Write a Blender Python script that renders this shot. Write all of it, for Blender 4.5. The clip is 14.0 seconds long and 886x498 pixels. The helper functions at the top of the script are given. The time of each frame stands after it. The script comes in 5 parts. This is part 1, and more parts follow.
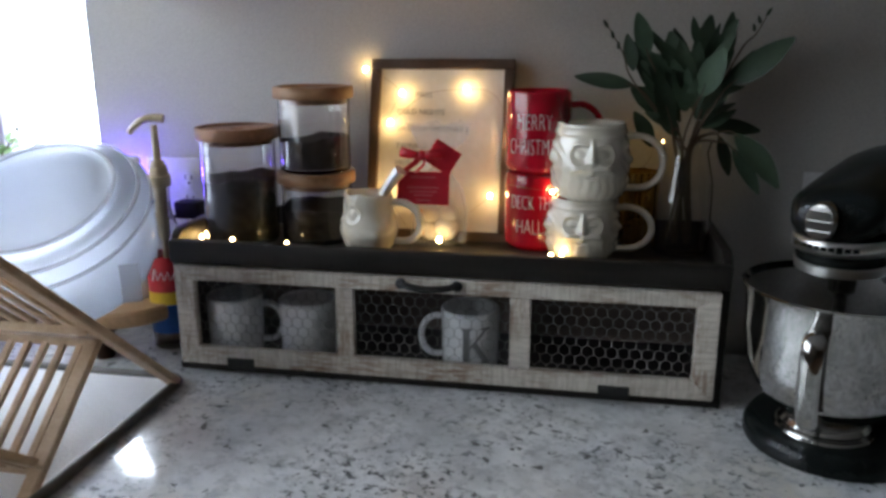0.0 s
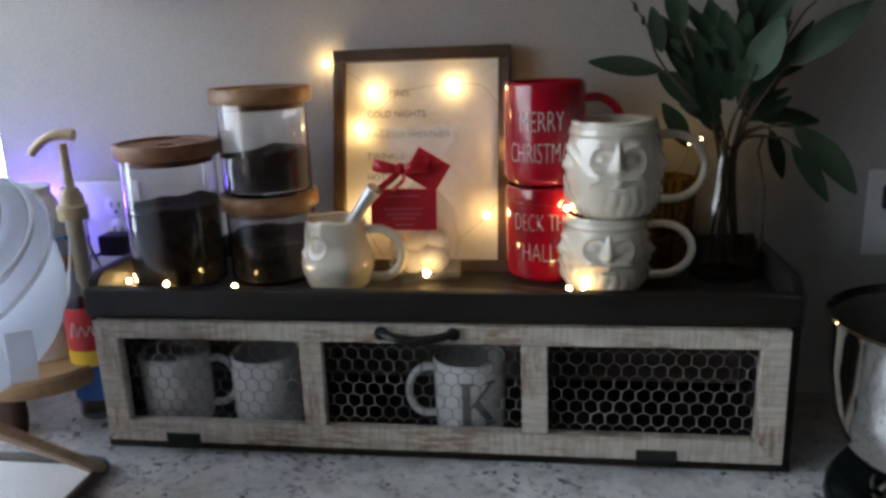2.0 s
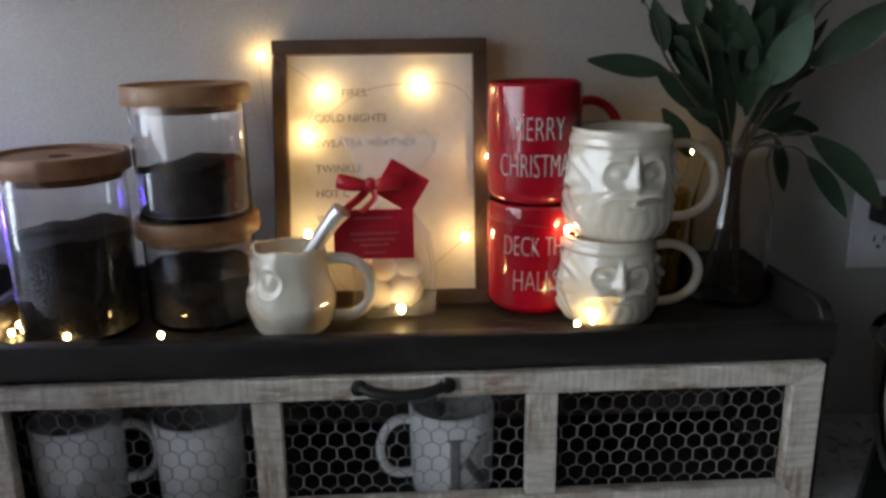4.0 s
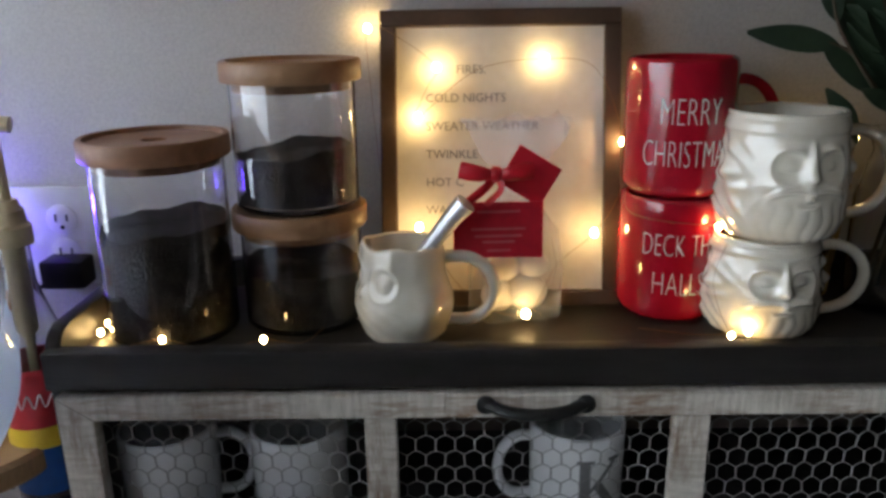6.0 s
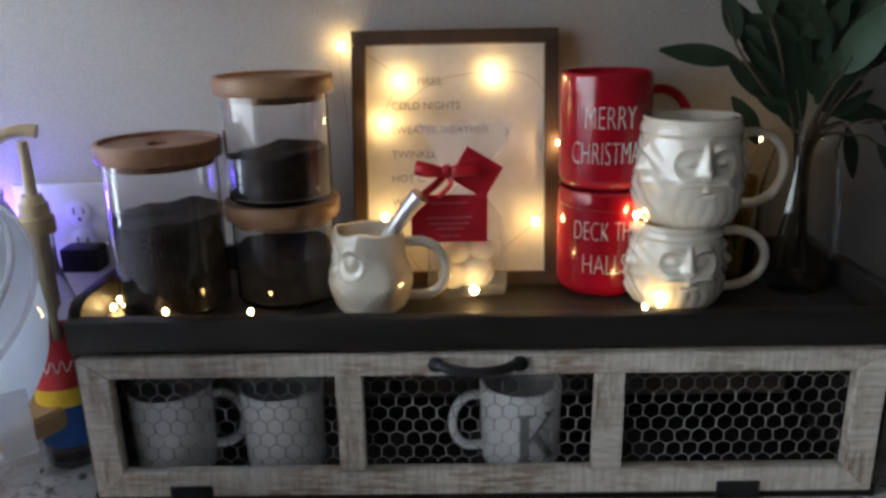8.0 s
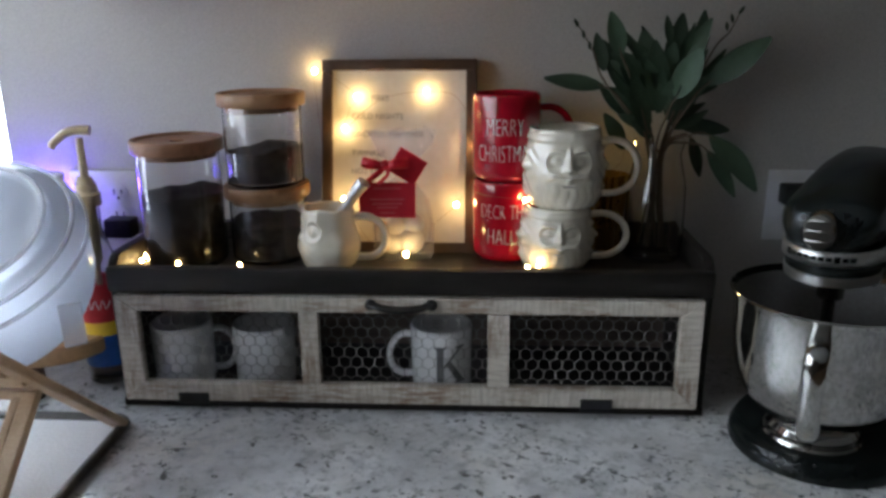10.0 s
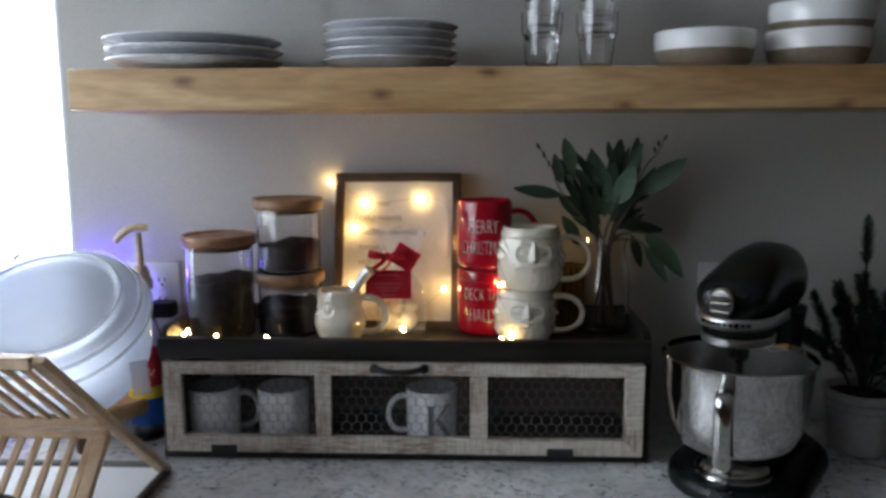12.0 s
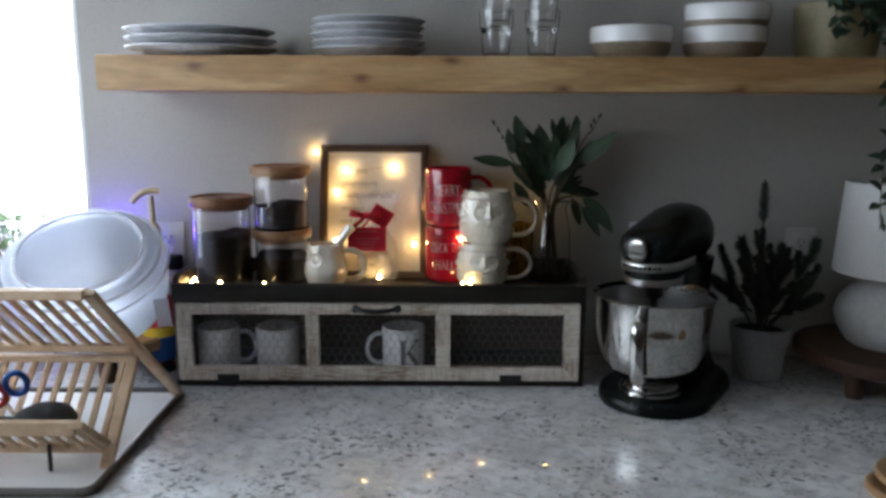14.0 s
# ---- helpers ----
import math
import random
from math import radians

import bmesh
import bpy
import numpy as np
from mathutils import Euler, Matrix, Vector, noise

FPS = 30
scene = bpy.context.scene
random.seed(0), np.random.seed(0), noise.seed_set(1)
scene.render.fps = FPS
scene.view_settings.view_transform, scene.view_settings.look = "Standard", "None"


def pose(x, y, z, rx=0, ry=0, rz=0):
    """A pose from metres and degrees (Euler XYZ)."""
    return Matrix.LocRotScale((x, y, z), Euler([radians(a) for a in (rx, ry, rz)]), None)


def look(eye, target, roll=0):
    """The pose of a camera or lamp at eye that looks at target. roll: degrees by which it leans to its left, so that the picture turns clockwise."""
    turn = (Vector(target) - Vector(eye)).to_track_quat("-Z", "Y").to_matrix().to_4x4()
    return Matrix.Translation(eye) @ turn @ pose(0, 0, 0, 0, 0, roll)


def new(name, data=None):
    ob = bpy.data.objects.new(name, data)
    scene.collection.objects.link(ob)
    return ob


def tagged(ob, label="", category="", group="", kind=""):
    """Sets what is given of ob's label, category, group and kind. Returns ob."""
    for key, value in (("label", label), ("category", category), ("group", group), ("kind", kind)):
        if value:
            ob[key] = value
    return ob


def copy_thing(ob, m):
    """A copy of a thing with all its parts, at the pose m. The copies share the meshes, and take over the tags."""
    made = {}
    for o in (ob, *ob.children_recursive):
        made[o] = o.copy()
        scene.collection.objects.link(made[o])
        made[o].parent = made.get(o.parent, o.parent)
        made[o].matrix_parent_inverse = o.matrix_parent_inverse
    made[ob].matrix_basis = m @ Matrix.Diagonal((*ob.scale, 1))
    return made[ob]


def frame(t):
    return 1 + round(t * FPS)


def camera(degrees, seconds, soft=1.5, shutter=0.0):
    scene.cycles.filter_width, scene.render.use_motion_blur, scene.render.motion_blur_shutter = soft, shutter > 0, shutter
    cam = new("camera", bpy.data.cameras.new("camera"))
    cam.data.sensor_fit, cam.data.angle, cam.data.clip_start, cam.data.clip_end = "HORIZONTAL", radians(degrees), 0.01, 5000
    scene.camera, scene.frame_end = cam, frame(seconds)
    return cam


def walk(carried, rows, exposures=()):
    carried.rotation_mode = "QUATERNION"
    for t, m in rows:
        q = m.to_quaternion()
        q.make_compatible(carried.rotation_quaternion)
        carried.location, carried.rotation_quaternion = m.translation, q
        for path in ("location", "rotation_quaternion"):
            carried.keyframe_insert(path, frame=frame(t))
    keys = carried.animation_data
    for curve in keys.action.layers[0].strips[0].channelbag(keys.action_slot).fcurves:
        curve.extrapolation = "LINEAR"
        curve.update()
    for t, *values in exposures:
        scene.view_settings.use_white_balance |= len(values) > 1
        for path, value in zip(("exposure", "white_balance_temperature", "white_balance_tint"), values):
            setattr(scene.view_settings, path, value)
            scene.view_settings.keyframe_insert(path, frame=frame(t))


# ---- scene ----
cam = camera(59.1, 14.0, 3.1)
METRES, EYE, TILT, LEAN, TURN = 1.64, 0.53, 0.0, 0.0, 10.5
ROWS = [
    (0.0, 0.0, 0.0, 0.0, -0.04, -15.03, 0.13),
    (0.5, 0.0056, 0.0279, -0.0024, 1.14, -14.42, 0.33),
    (1.0, 0.0078, 0.0593, -0.0087, 1.53, -14.18, 0.51),
    (1.5, 0.0075, 0.1143, -0.016, 0.66, -14.94, 0.83),
    (2.0, -0.0089, 0.1543, -0.0131, -2.41, -15.06, 2.13),
    (4.5, -0.098, 0.2896, -0.0183, -13.99, -15.63, 0.31),
    (5.0, -0.1057, 0.3148, -0.0244, -12.82, -17.08, 0.7),
    (5.5, -0.1137, 0.3264, -0.0224, -11.81, -17.64, 0.63),
    (6.0, -0.1235, 0.3293, -0.0178, -10.23, -17.21, 0.8),
    (6.5, -0.1281, 0.3237, -0.0137, -8.59, -17.09, 0.9),
    (7.0, -0.1237, 0.3058, -0.01, -7.48, -17.23, 1.5),
    (7.5, -0.1144, 0.2814, -0.0073, -8.75, -17.04, 1.06),
    (8.0, -0.1063, 0.2467, -0.004, -9.81, -17.2, 1.13),
    (8.5, -0.0973, 0.1866, 0.0053, -10.5, -17.19, 0.67),
    (11.0, -0.0476, -0.0147, 0.0262, -5.5, -14.66, 0.37),
    (11.5, -0.0609, -0.0575, 0.0302, -6.89, -11.59, 0.64),
    (12.0, -0.0808, -0.1106, 0.0306, -8.25, -8.63, 0.16),
    (12.5, -0.0899, -0.1708, 0.0308, -8.62, -8.62, -0.71),
    (13.0, -0.0951, -0.219, 0.0302, -9.57, -9.62, -0.21),
    (13.5, -0.1011, -0.2507, 0.0332, -10.01, -9.7, -0.37),
    (14.0, -0.1046, -0.2703, 0.0346, -10.44, -10.41, -0.21),
]
walk(cam, [(t, pose(0, 0, EYE, TILT, LEAN, TURN) @ pose(METRES * x, METRES * y, METRES * z, 90 + pitch, roll, yaw)) for t, x, y, z, yaw, pitch, roll in ROWS])

# ---- light ----
world = bpy.data.worlds.new("sky")
world.use_nodes = True
scene.world = world
_n = world.node_tree.nodes
_sky = _n.new("ShaderNodeTexSky")
_sky.sky_type, _sky.sun_disc, _sky.sun_elevation, _sky.sun_rotation = "NISHITA", False, radians(25), radians(-70)
_n["Background"].inputs["Strength"].default_value = 0.12
world.node_tree.links.new(_sky.outputs[0], _n["Background"].inputs[0])
sun = new("sun", bpy.data.lights.new("sun", "SUN"))
sun.data.energy, sun.data.angle, sun.data.color = 0.8, radians(12), (1, 0.95, 0.88)
sun.matrix_world = look((-6, 12, 7), (0, 3, 0))
DAY, SIDE = 17.5, 3.5   # glow of the overcast distance outside the seen window and the added side one
LED = 102.0         # glow of one fairy light

# ---- plan (metres; z = 0 is the top of the counter) ----
WALL = 1.34        # face of the wall behind the counter
TOP = 0.204        # top of the low wooden cabinet
SHELF = 0.680      # top of the floating shelf
LEFT, RIGHT, BACK, FLOOR, CEIL = -1.22, 8.0, -7.0, -0.91, 1.6


# ---- materials ----
def nodes(name):
    m = bpy.data.materials.new(name)
    m.use_nodes = True
    t = m.node_tree
    return m, t.nodes, t.links, t.nodes["Principled BSDF"]


def mat(name, col, rough=0.5, metal=0.0, col2=None, scale=6.0, fine=90.0, bump=0.05, stretch=(1, 1, 1), coat=0.0, trans=0.0, ior=1.45, sharp=(0.35, 0.65), rvar=0.12, spread=0.15, spec=0.5):
    """A surface with a broad and a fine variation of colour, gloss and relief."""
    m, n, l, p = nodes(name)
    tc, mp = n.new("ShaderNodeTexCoord"), n.new("ShaderNodeMapping")
    mp.inputs["Scale"].default_value = stretch
    l.new(tc.outputs["Object"], mp.inputs[0])
    a, b = n.new("ShaderNodeTexNoise"), n.new("ShaderNodeTexNoise")
    a.inputs["Scale"].default_value, a.inputs["Detail"].default_value = scale, 6
    b.inputs["Scale"].default_value, b.inputs["Detail"].default_value = fine, 4
    l.new(mp.outputs[0], a.inputs["Vector"]), l.new(mp.outputs[0], b.inputs["Vector"])
    r = n.new("ShaderNodeValToRGB")
    r.color_ramp.elements[0].position, r.color_ramp.elements[1].position = sharp
    c2 = col2 or tuple(c * (1 - spread) for c in col)
    r.color_ramp.elements[0].color, r.color_ramp.elements[1].color = (*c2, 1), (*col, 1)
    l.new(a.outputs["Fac"], r.inputs[0])
    mx = n.new("ShaderNodeMix")
    mx.data_type, mx.blend_type = "RGBA", "OVERLAY"
    mx.inputs["Factor"].default_value = 0.25
    l.new(r.outputs[0], mx.inputs[6]), l.new(b.outputs["Fac"], mx.inputs[7])
    l.new(mx.outputs[2], p.inputs["Base Color"])
    mr = n.new("ShaderNodeMapRange")
    mr.inputs["To Min"].default_value, mr.inputs["To Max"].default_value = max(0.02, rough - rvar), min(1, rough + rvar)
    l.new(a.outputs["Fac"], mr.inputs[0]), l.new(mr.outputs[0], p.inputs["Roughness"])
    if bump:
        bp = n.new("ShaderNodeBump")
        bp.inputs["Strength"].default_value, bp.inputs["Distance"].default_value = bump, 0.002
        l.new(b.outputs["Fac"], bp.inputs["Height"]), l.new(bp.outputs[0], p.inputs["Normal"])
    p.inputs["Specular IOR Level"].default_value = spec
    p.inputs["Metallic"].default_value, p.inputs["Coat Weight"].default_value = metal, coat
    p.inputs["Transmission Weight"].default_value, p.inputs["IOR"].default_value = trans, ior
    return m


def glass(name, col=(1, 1, 1), rough=0.0):
    m, n, l, p = nodes(name)
    p.inputs["Base Color"].default_value = (*col, 1)
    p.inputs["Roughness"].default_value, p.inputs["Transmission Weight"].default_value, p.inputs["IOR"].default_value = rough, 1.0, 1.45
    return m


def film_mat(name, col, see, rough=0.15, glow_through=0.5):
    """A thin sheet that lets part of the light straight through and spreads part of it."""
    m, n, l, p = nodes(name)
    p.inputs["Base Color"].default_value, p.inputs["Roughness"].default_value = (*col, 1), rough
    tl, tr = n.new("ShaderNodeBsdfTranslucent"), n.new("ShaderNodeBsdfTransparent")
    tl.inputs[0].default_value = (*col, 1)
    tr.inputs[0].default_value = (0.97, 0.97, 0.98, 1)
    m1, m2 = n.new("ShaderNodeMixShader"), n.new("ShaderNodeMixShader")
    m1.inputs[0].default_value = glow_through
    tc, nz, mr = n.new("ShaderNodeTexCoord"), n.new("ShaderNodeTexNoise"), n.new("ShaderNodeMapRange")
    nz.inputs["Scale"].default_value = 14
    mr.inputs["To Min"].default_value, mr.inputs["To Max"].default_value = see - 0.12, see + 0.12
    l.new(tc.outputs["Object"], nz.inputs["Vector"]), l.new(nz.outputs["Fac"], mr.inputs[0]), l.new(mr.outputs[0], m2.inputs[0])
    l.new(p.outputs[0], m1.inputs[1]), l.new(tl.outputs[0], m1.inputs[2])
    l.new(m1.outputs[0], m2.inputs[1]), l.new(tr.outputs[0], m2.inputs[2])
    l.new(m2.outputs[0], n["Material Output"].inputs[0])
    return m


def frosted(name, col, gloss, see):
    """Milky moulded plastic: a glossy skin over a sheet that blurs what lies behind it."""
    m, n, l, p = nodes(name)
    p.inputs["Base Color"].default_value, p.inputs["Roughness"].default_value = (*col, 1), gloss
    p.inputs["Coat Weight"].default_value, p.inputs["Coat Roughness"].default_value = 0.6, 0.05
    rf, tl = n.new("ShaderNodeBsdfRefraction"), n.new("ShaderNodeBsdfTranslucent")
    rf.inputs["Color"].default_value, rf.inputs["Roughness"].default_value, rf.inputs["IOR"].default_value = (0.93, 0.95, 1, 1), 0.60, 1.38
    tl.inputs[0].default_value = (*col, 1)
    m1, m2 = n.new("ShaderNodeMixShader"), n.new("ShaderNodeMixShader")
    m1.inputs[0].default_value = 0.58
    tc, nz, mr = n.new("ShaderNodeTexCoord"), n.new("ShaderNodeTexNoise"), n.new("ShaderNodeMapRange")
    nz.inputs["Scale"].default_value = 12
    mr.inputs["To Min"].default_value, mr.inputs["To Max"].default_value = see - 0.12, see + 0.12
    l.new(tc.outputs["Object"], nz.inputs["Vector"]), l.new(nz.outputs["Fac"], mr.inputs[0]), l.new(mr.outputs[0], m2.inputs[0])
    l.new(p.outputs[0], m1.inputs[1]), l.new(tl.outputs[0], m1.inputs[2])
    l.new(m1.outputs[0], m2.inputs[1]), l.new(rf.outputs[0], m2.inputs[2])
    l.new(m2.outputs[0], n["Material Output"].inputs[0])
    return m


def glow(name, col, strength):
    m, n, l, p = nodes(name)
    p.inputs["Base Color"].default_value = (*col, 1)
    p.inputs["Emission Color"].default_value, p.inputs["Emission Strength"].default_value = (*col, 1), strength
    return m


def granite():
    m, n, l, p = nodes("pale speckled granite")
    tc, mp = n.new("ShaderNodeTexCoord"), n.new("ShaderNodeMapping")
    mp.inputs["Rotation"].default_value, mp.inputs["Scale"].default_value = (0, 0, radians(38)), (0.95, 1.05, 1)
    l.new(tc.outputs["Object"], mp.inputs[0])

    def noise_ramp(scale, detail, rough, stops):
        a, r = n.new("ShaderNodeTexNoise"), n.new("ShaderNodeValToRGB")
        a.inputs["Scale"].default_value, a.inputs["Detail"].default_value, a.inputs["Roughness"].default_value = scale, detail, rough
        a.inputs["Distortion"].default_value = 0.25
        l.new(mp.outputs[0], a.inputs["Vector"]), l.new(a.outputs["Fac"], r.inputs[0])
        r.color_ramp.elements[0].position, r.color_ramp.elements[1].position = stops
        return r.outputs[0]

    def mix(f, a, b):
        x = n.new("ShaderNodeMix")
        x.data_type = "RGBA"
        l.new(f, x.inputs["Factor"])
        for s, v in ((6, a), (7, b)):
            if isinstance(v, tuple):
                x.inputs[s].default_value = (*v, 1)
            else:
                l.new(v, x.inputs[s])
        return x.outputs[2]

    base = mix(noise_ramp(8, 6, 0.65, (0.38, 0.60)), (0.55, 0.55, 0.55), (0.82, 0.82, 0.82))
    base = mix(noise_ramp(4, 4, 0.6, (0.52, 0.70)), base, (0.60, 0.56, 0.49))
    grey = mix(noise_ramp(30, 10, 0.74, (0.48, 0.62)), base, (0.42, 0.425, 0.43))
    patch = noise_ramp(6, 6, 0.65, (0.45, 0.57))
    speck = noise_ramp(74, 6, 0.68, (0.535, 0.585))
    mul = n.new("ShaderNodeMath")
    mul.operation = "MULTIPLY"
    l.new(patch, mul.inputs[0]), l.new(speck, mul.inputs[1])
    dark = mix(mul.outputs[0], grey, (0.03, 0.032, 0.035))
    few = mix(noise_ramp(40, 5, 0.6, (0.63, 0.66)), dark, (0.07, 0.065, 0.06))
    l.new(few, p.inputs["Base Color"])
    p.inputs["Roughness"].default_value, p.inputs["Coat Weight"].default_value, p.inputs["Coat Roughness"].default_value = 0.36, 1.0, 0.06
    p.inputs["Specular IOR Level"].default_value = 0.8
    bp = n.new("ShaderNodeBump")
    bp.inputs["Strength"].default_value, bp.inputs["Distance"].default_value = 0.03, 0.001
    l.new(speck, bp.inputs["Height"]), l.new(bp.outputs[0], p.inputs["Normal"])
    return m


def pine():
    """Oiled pine board with long grain, knots and a few dark checks."""
    m, n, l, p = nodes("knotty pine")
    tc, mp = n.new("ShaderNodeTexCoord"), n.new("ShaderNodeMapping")
    mp.inputs["Scale"].default_value = (1.3, 6, 9)
    l.new(tc.outputs["Object"], mp.inputs[0])
    w, nz, v = n.new("ShaderNodeTexNoise"), n.new("ShaderNodeTexNoise"), n.new("ShaderNodeTexVoronoi")
    w.inputs["Scale"].default_value, w.inputs["Detail"].default_value, w.inputs["Distortion"].default_value = 1.5, 4, 1.5
    nz.inputs["Scale"].default_value, nz.inputs["Detail"].default_value = 14, 6
    l.new(mp.outputs[0], w.inputs["Vector"]), l.new(mp.outputs[0], nz.inputs["Vector"])
    vm = n.new("ShaderNodeMapping")
    vm.inputs["Scale"].default_value = (2.6, 5, 5)
    l.new(tc.outputs["Object"], vm.inputs[0]), l.new(vm.outputs[0], v.inputs["Vector"])
    v.inputs["Scale"].default_value = 1.1
    r = n.new("ShaderNodeValToRGB")
    e = r.color_ramp.elements
    e[0].position, e[0].color, e[1].position, e[1].color = 0.28, (0.31, 0.165, 0.065, 1), 0.66, (0.54, 0.36, 0.18, 1)
    x = e.new(0.45)
    x.color = (0.38, 0.22, 0.09, 1)
    l.new(w.outputs["Fac"], r.inputs[0])
    k = n.new("ShaderNodeMapRange")
    k.inputs["From Min"].default_value, k.inputs["From Max"].default_value = 0.07, 0.20
    k.inputs["To Min"].default_value, k.inputs["To Max"].default_value = 0.15, 0.0
    l.new(v.outputs["Distance"], k.inputs[0])
    knots = None
    for kx, kz in ((0.509, 0.024), (0.895, 0.006), (1.235, 0.004), (0.19, 0.046), (0.68, 0.060), (1.52, 0.040)):
        dm, ln = n.new("ShaderNodeMapping"), n.new("ShaderNodeVectorMath")
        dm.inputs["Location"].default_value, dm.inputs["Scale"].default_value = (-kx * 0.55, 0, -kz), (0.55, 0, 1)
        ln.operation = "LENGTH"
        l.new(tc.outputs["Object"], dm.inputs[0]), l.new(dm.outputs[0], ln.inputs[0])
        if knots is None:
            knots = ln.outputs["Value"]
        else:
            mn = n.new("ShaderNodeMath")
            mn.operation = "MINIMUM"
            l.new(knots, mn.inputs[0]), l.new(ln.outputs["Value"], mn.inputs[1])
            knots = mn.outputs[0]
    wob = n.new("ShaderNodeMath")
    wob.operation = "MULTIPLY_ADD"
    wob.inputs[1].default_value = 0.010
    l.new(nz.outputs["Fac"], wob.inputs[0]), l.new(knots, wob.inputs[2])
    kr = n.new("ShaderNodeMapRange")
    kr.inputs["From Min"].default_value, kr.inputs["From Max"].default_value = 0.007, 0.018
    kr.inputs["To Min"].default_value, kr.inputs["To Max"].default_value = 0.85, 0.0
    l.new(wob.outputs[0], kr.inputs[0])
    both = n.new("ShaderNodeMath")
    both.operation = "MAXIMUM"
    l.new(k.outputs[0], both.inputs[0]), l.new(kr.outputs[0], both.inputs[1])
    mx, m2 = n.new("ShaderNodeMix"), n.new("ShaderNodeMix")
    mx.data_type = m2.data_type = "RGBA"
    m2.blend_type = "OVERLAY"
    m2.inputs["Factor"].default_value = 0.38
    l.new(both.outputs[0], mx.inputs["Factor"]), l.new(r.outputs[0], mx.inputs[6])
    mx.inputs[7].default_value = (0.11, 0.035, 0.015, 1)
    l.new(mx.outputs[2], m2.inputs[6]), l.new(nz.outputs["Fac"], m2.inputs[7]), l.new(m2.outputs[2], p.inputs["Base Color"])
    p.inputs["Roughness"].default_value = 0.5
    bp = n.new("ShaderNodeBump")
    bp.inputs["Strength"].default_value, bp.inputs["Distance"].default_value = 0.15, 0.002
    l.new(nz.outputs["Fac"], bp.inputs["Height"]), l.new(bp.outputs[0], p.inputs["Normal"])
    return m


def whitewash(name, turn):
    """Sawn board under worn cream paint: bare brown streaks along the grain, saw marks across it."""
    m, n, l, p = nodes(name)
    tc, mp = n.new("ShaderNodeTexCoord"), n.new("ShaderNodeMapping")
    mp.inputs["Rotation"].default_value = (0, radians(turn), 0)
    l.new(tc.outputs["Object"], mp.inputs[0])

    def layer(stretch, scale, lo, hi, detail=6):
        q, a, r = n.new("ShaderNodeMapping"), n.new("ShaderNodeTexNoise"), n.new("ShaderNodeMapRange")
        q.inputs["Scale"].default_value = stretch
        a.inputs["Scale"].default_value, a.inputs["Detail"].default_value, a.inputs["Roughness"].default_value = scale, detail, 0.65
        r.inputs["From Min"].default_value, r.inputs["From Max"].default_value = lo, hi
        l.new(mp.outputs[0], q.inputs[0]), l.new(q.outputs[0], a.inputs["Vector"]), l.new(a.outputs["Fac"], r.inputs[0])
        return r.outputs[0]

    def blend(f, a, b, mode="MIX"):
        x = n.new("ShaderNodeMix")
        x.data_type, x.blend_type = "RGBA", mode
        if isinstance(f, float):
            x.inputs["Factor"].default_value = f
        else:
            l.new(f, x.inputs["Factor"])
        for k, v in ((6, a), (7, b)):
            if isinstance(v, tuple):
                x.inputs[k].default_value = (*v, 1)
            else:
                l.new(v, x.inputs[k])
        return x.outputs[2]

    def times(a, b):
        x = n.new("ShaderNodeMath")
        x.operation = "MULTIPLY"
        l.new(a, x.inputs[0]), l.new(b, x.inputs[1])
        return x.outputs[0]

    worn = times(layer((1, 1, 2.5), 7, 0.44, 0.62), layer((1, 3, 6), 34, 0.40, 0.58))
    saw = layer((1, 0.1, 0.12), 190, 0.36, 0.62, 3)
    base = blend(saw, (0.43, 0.385, 0.325), (0.60, 0.55, 0.48))
    base = blend(layer((1, 2, 3), 22, 0.55, 0.70), base, (0.40, 0.34, 0.28))
    base = blend(worn, base, (0.24, 0.155, 0.105))
    l.new(base, p.inputs["Base Color"])
    p.inputs["Roughness"].default_value = 0.78
    bp = n.new("ShaderNodeBump")
    bp.inputs["Strength"].default_value, bp.inputs["Distance"].default_value = 0.5, 0.001
    l.new(saw, bp.inputs["Height"]), l.new(bp.outputs[0], p.inputs["Normal"])
    return m


M_WALL = mat("warm grey wall paint", (0.485, 0.468, 0.440), 0.65, scale=2.0, fine=320, bump=0.025, spread=0.04)
M_CEIL = mat("off-white ceiling paint", (0.46, 0.45, 0.44), 0.8, fine=120, spread=0.04)
# Walls out of view; this tan is picked to warm the bounced light.
M_BOUNCE_TAN = mat("bounce-warming tan of unseen walls", (0.46, 0.36, 0.26), 0.6, scale=2.0, fine=320, bump=0.06, spread=0.06)
M_FLOOR = mat("brown floor boards", (0.17, 0.105, 0.06), 0.45, scale=3, stretch=(1, 8, 1))
M_TRIM = mat("white trim paint", (0.8, 0.8, 0.8), 0.4, spread=0.05)
M_GRANITE = granite()
M_PINE = pine()
M_BLACKWOOD = mat("black-stained wood", (0.025, 0.021, 0.019), 0.45, col2=(0.012, 0.010, 0.009), scale=5, fine=60, stretch=(1, 9, 9), bump=0.3, spec=0.28)
M_CHIPPED = whitewash("chipped whitewash on wood", 0)
M_CHIPPED_V = whitewash("chipped whitewash on upright wood", 90)
M_BROWNWOOD = mat("raw brown board", (0.16, 0.12, 0.10), 0.8, scale=5, stretch=(1, 9, 9), bump=0.3)
M_WIRE = mat("galvanised wire", (0.30, 0.285, 0.275), 0.55, 0.1)
M_IRON = mat("black iron", (0.02, 0.02, 0.02), 0.5, 0.3, bump=0.4)
M_MUG = mat("white glazed stoneware", (0.91, 0.91, 0.91), 0.16, coat=0.5, spread=0.05, bump=0.02, rvar=0.04)
M_CREAM = mat("cream glazed ceramic", (0.79, 0.72, 0.59), 0.06, coat=1.0, spread=0.10, fine=60, bump=0.14, rvar=0.03)
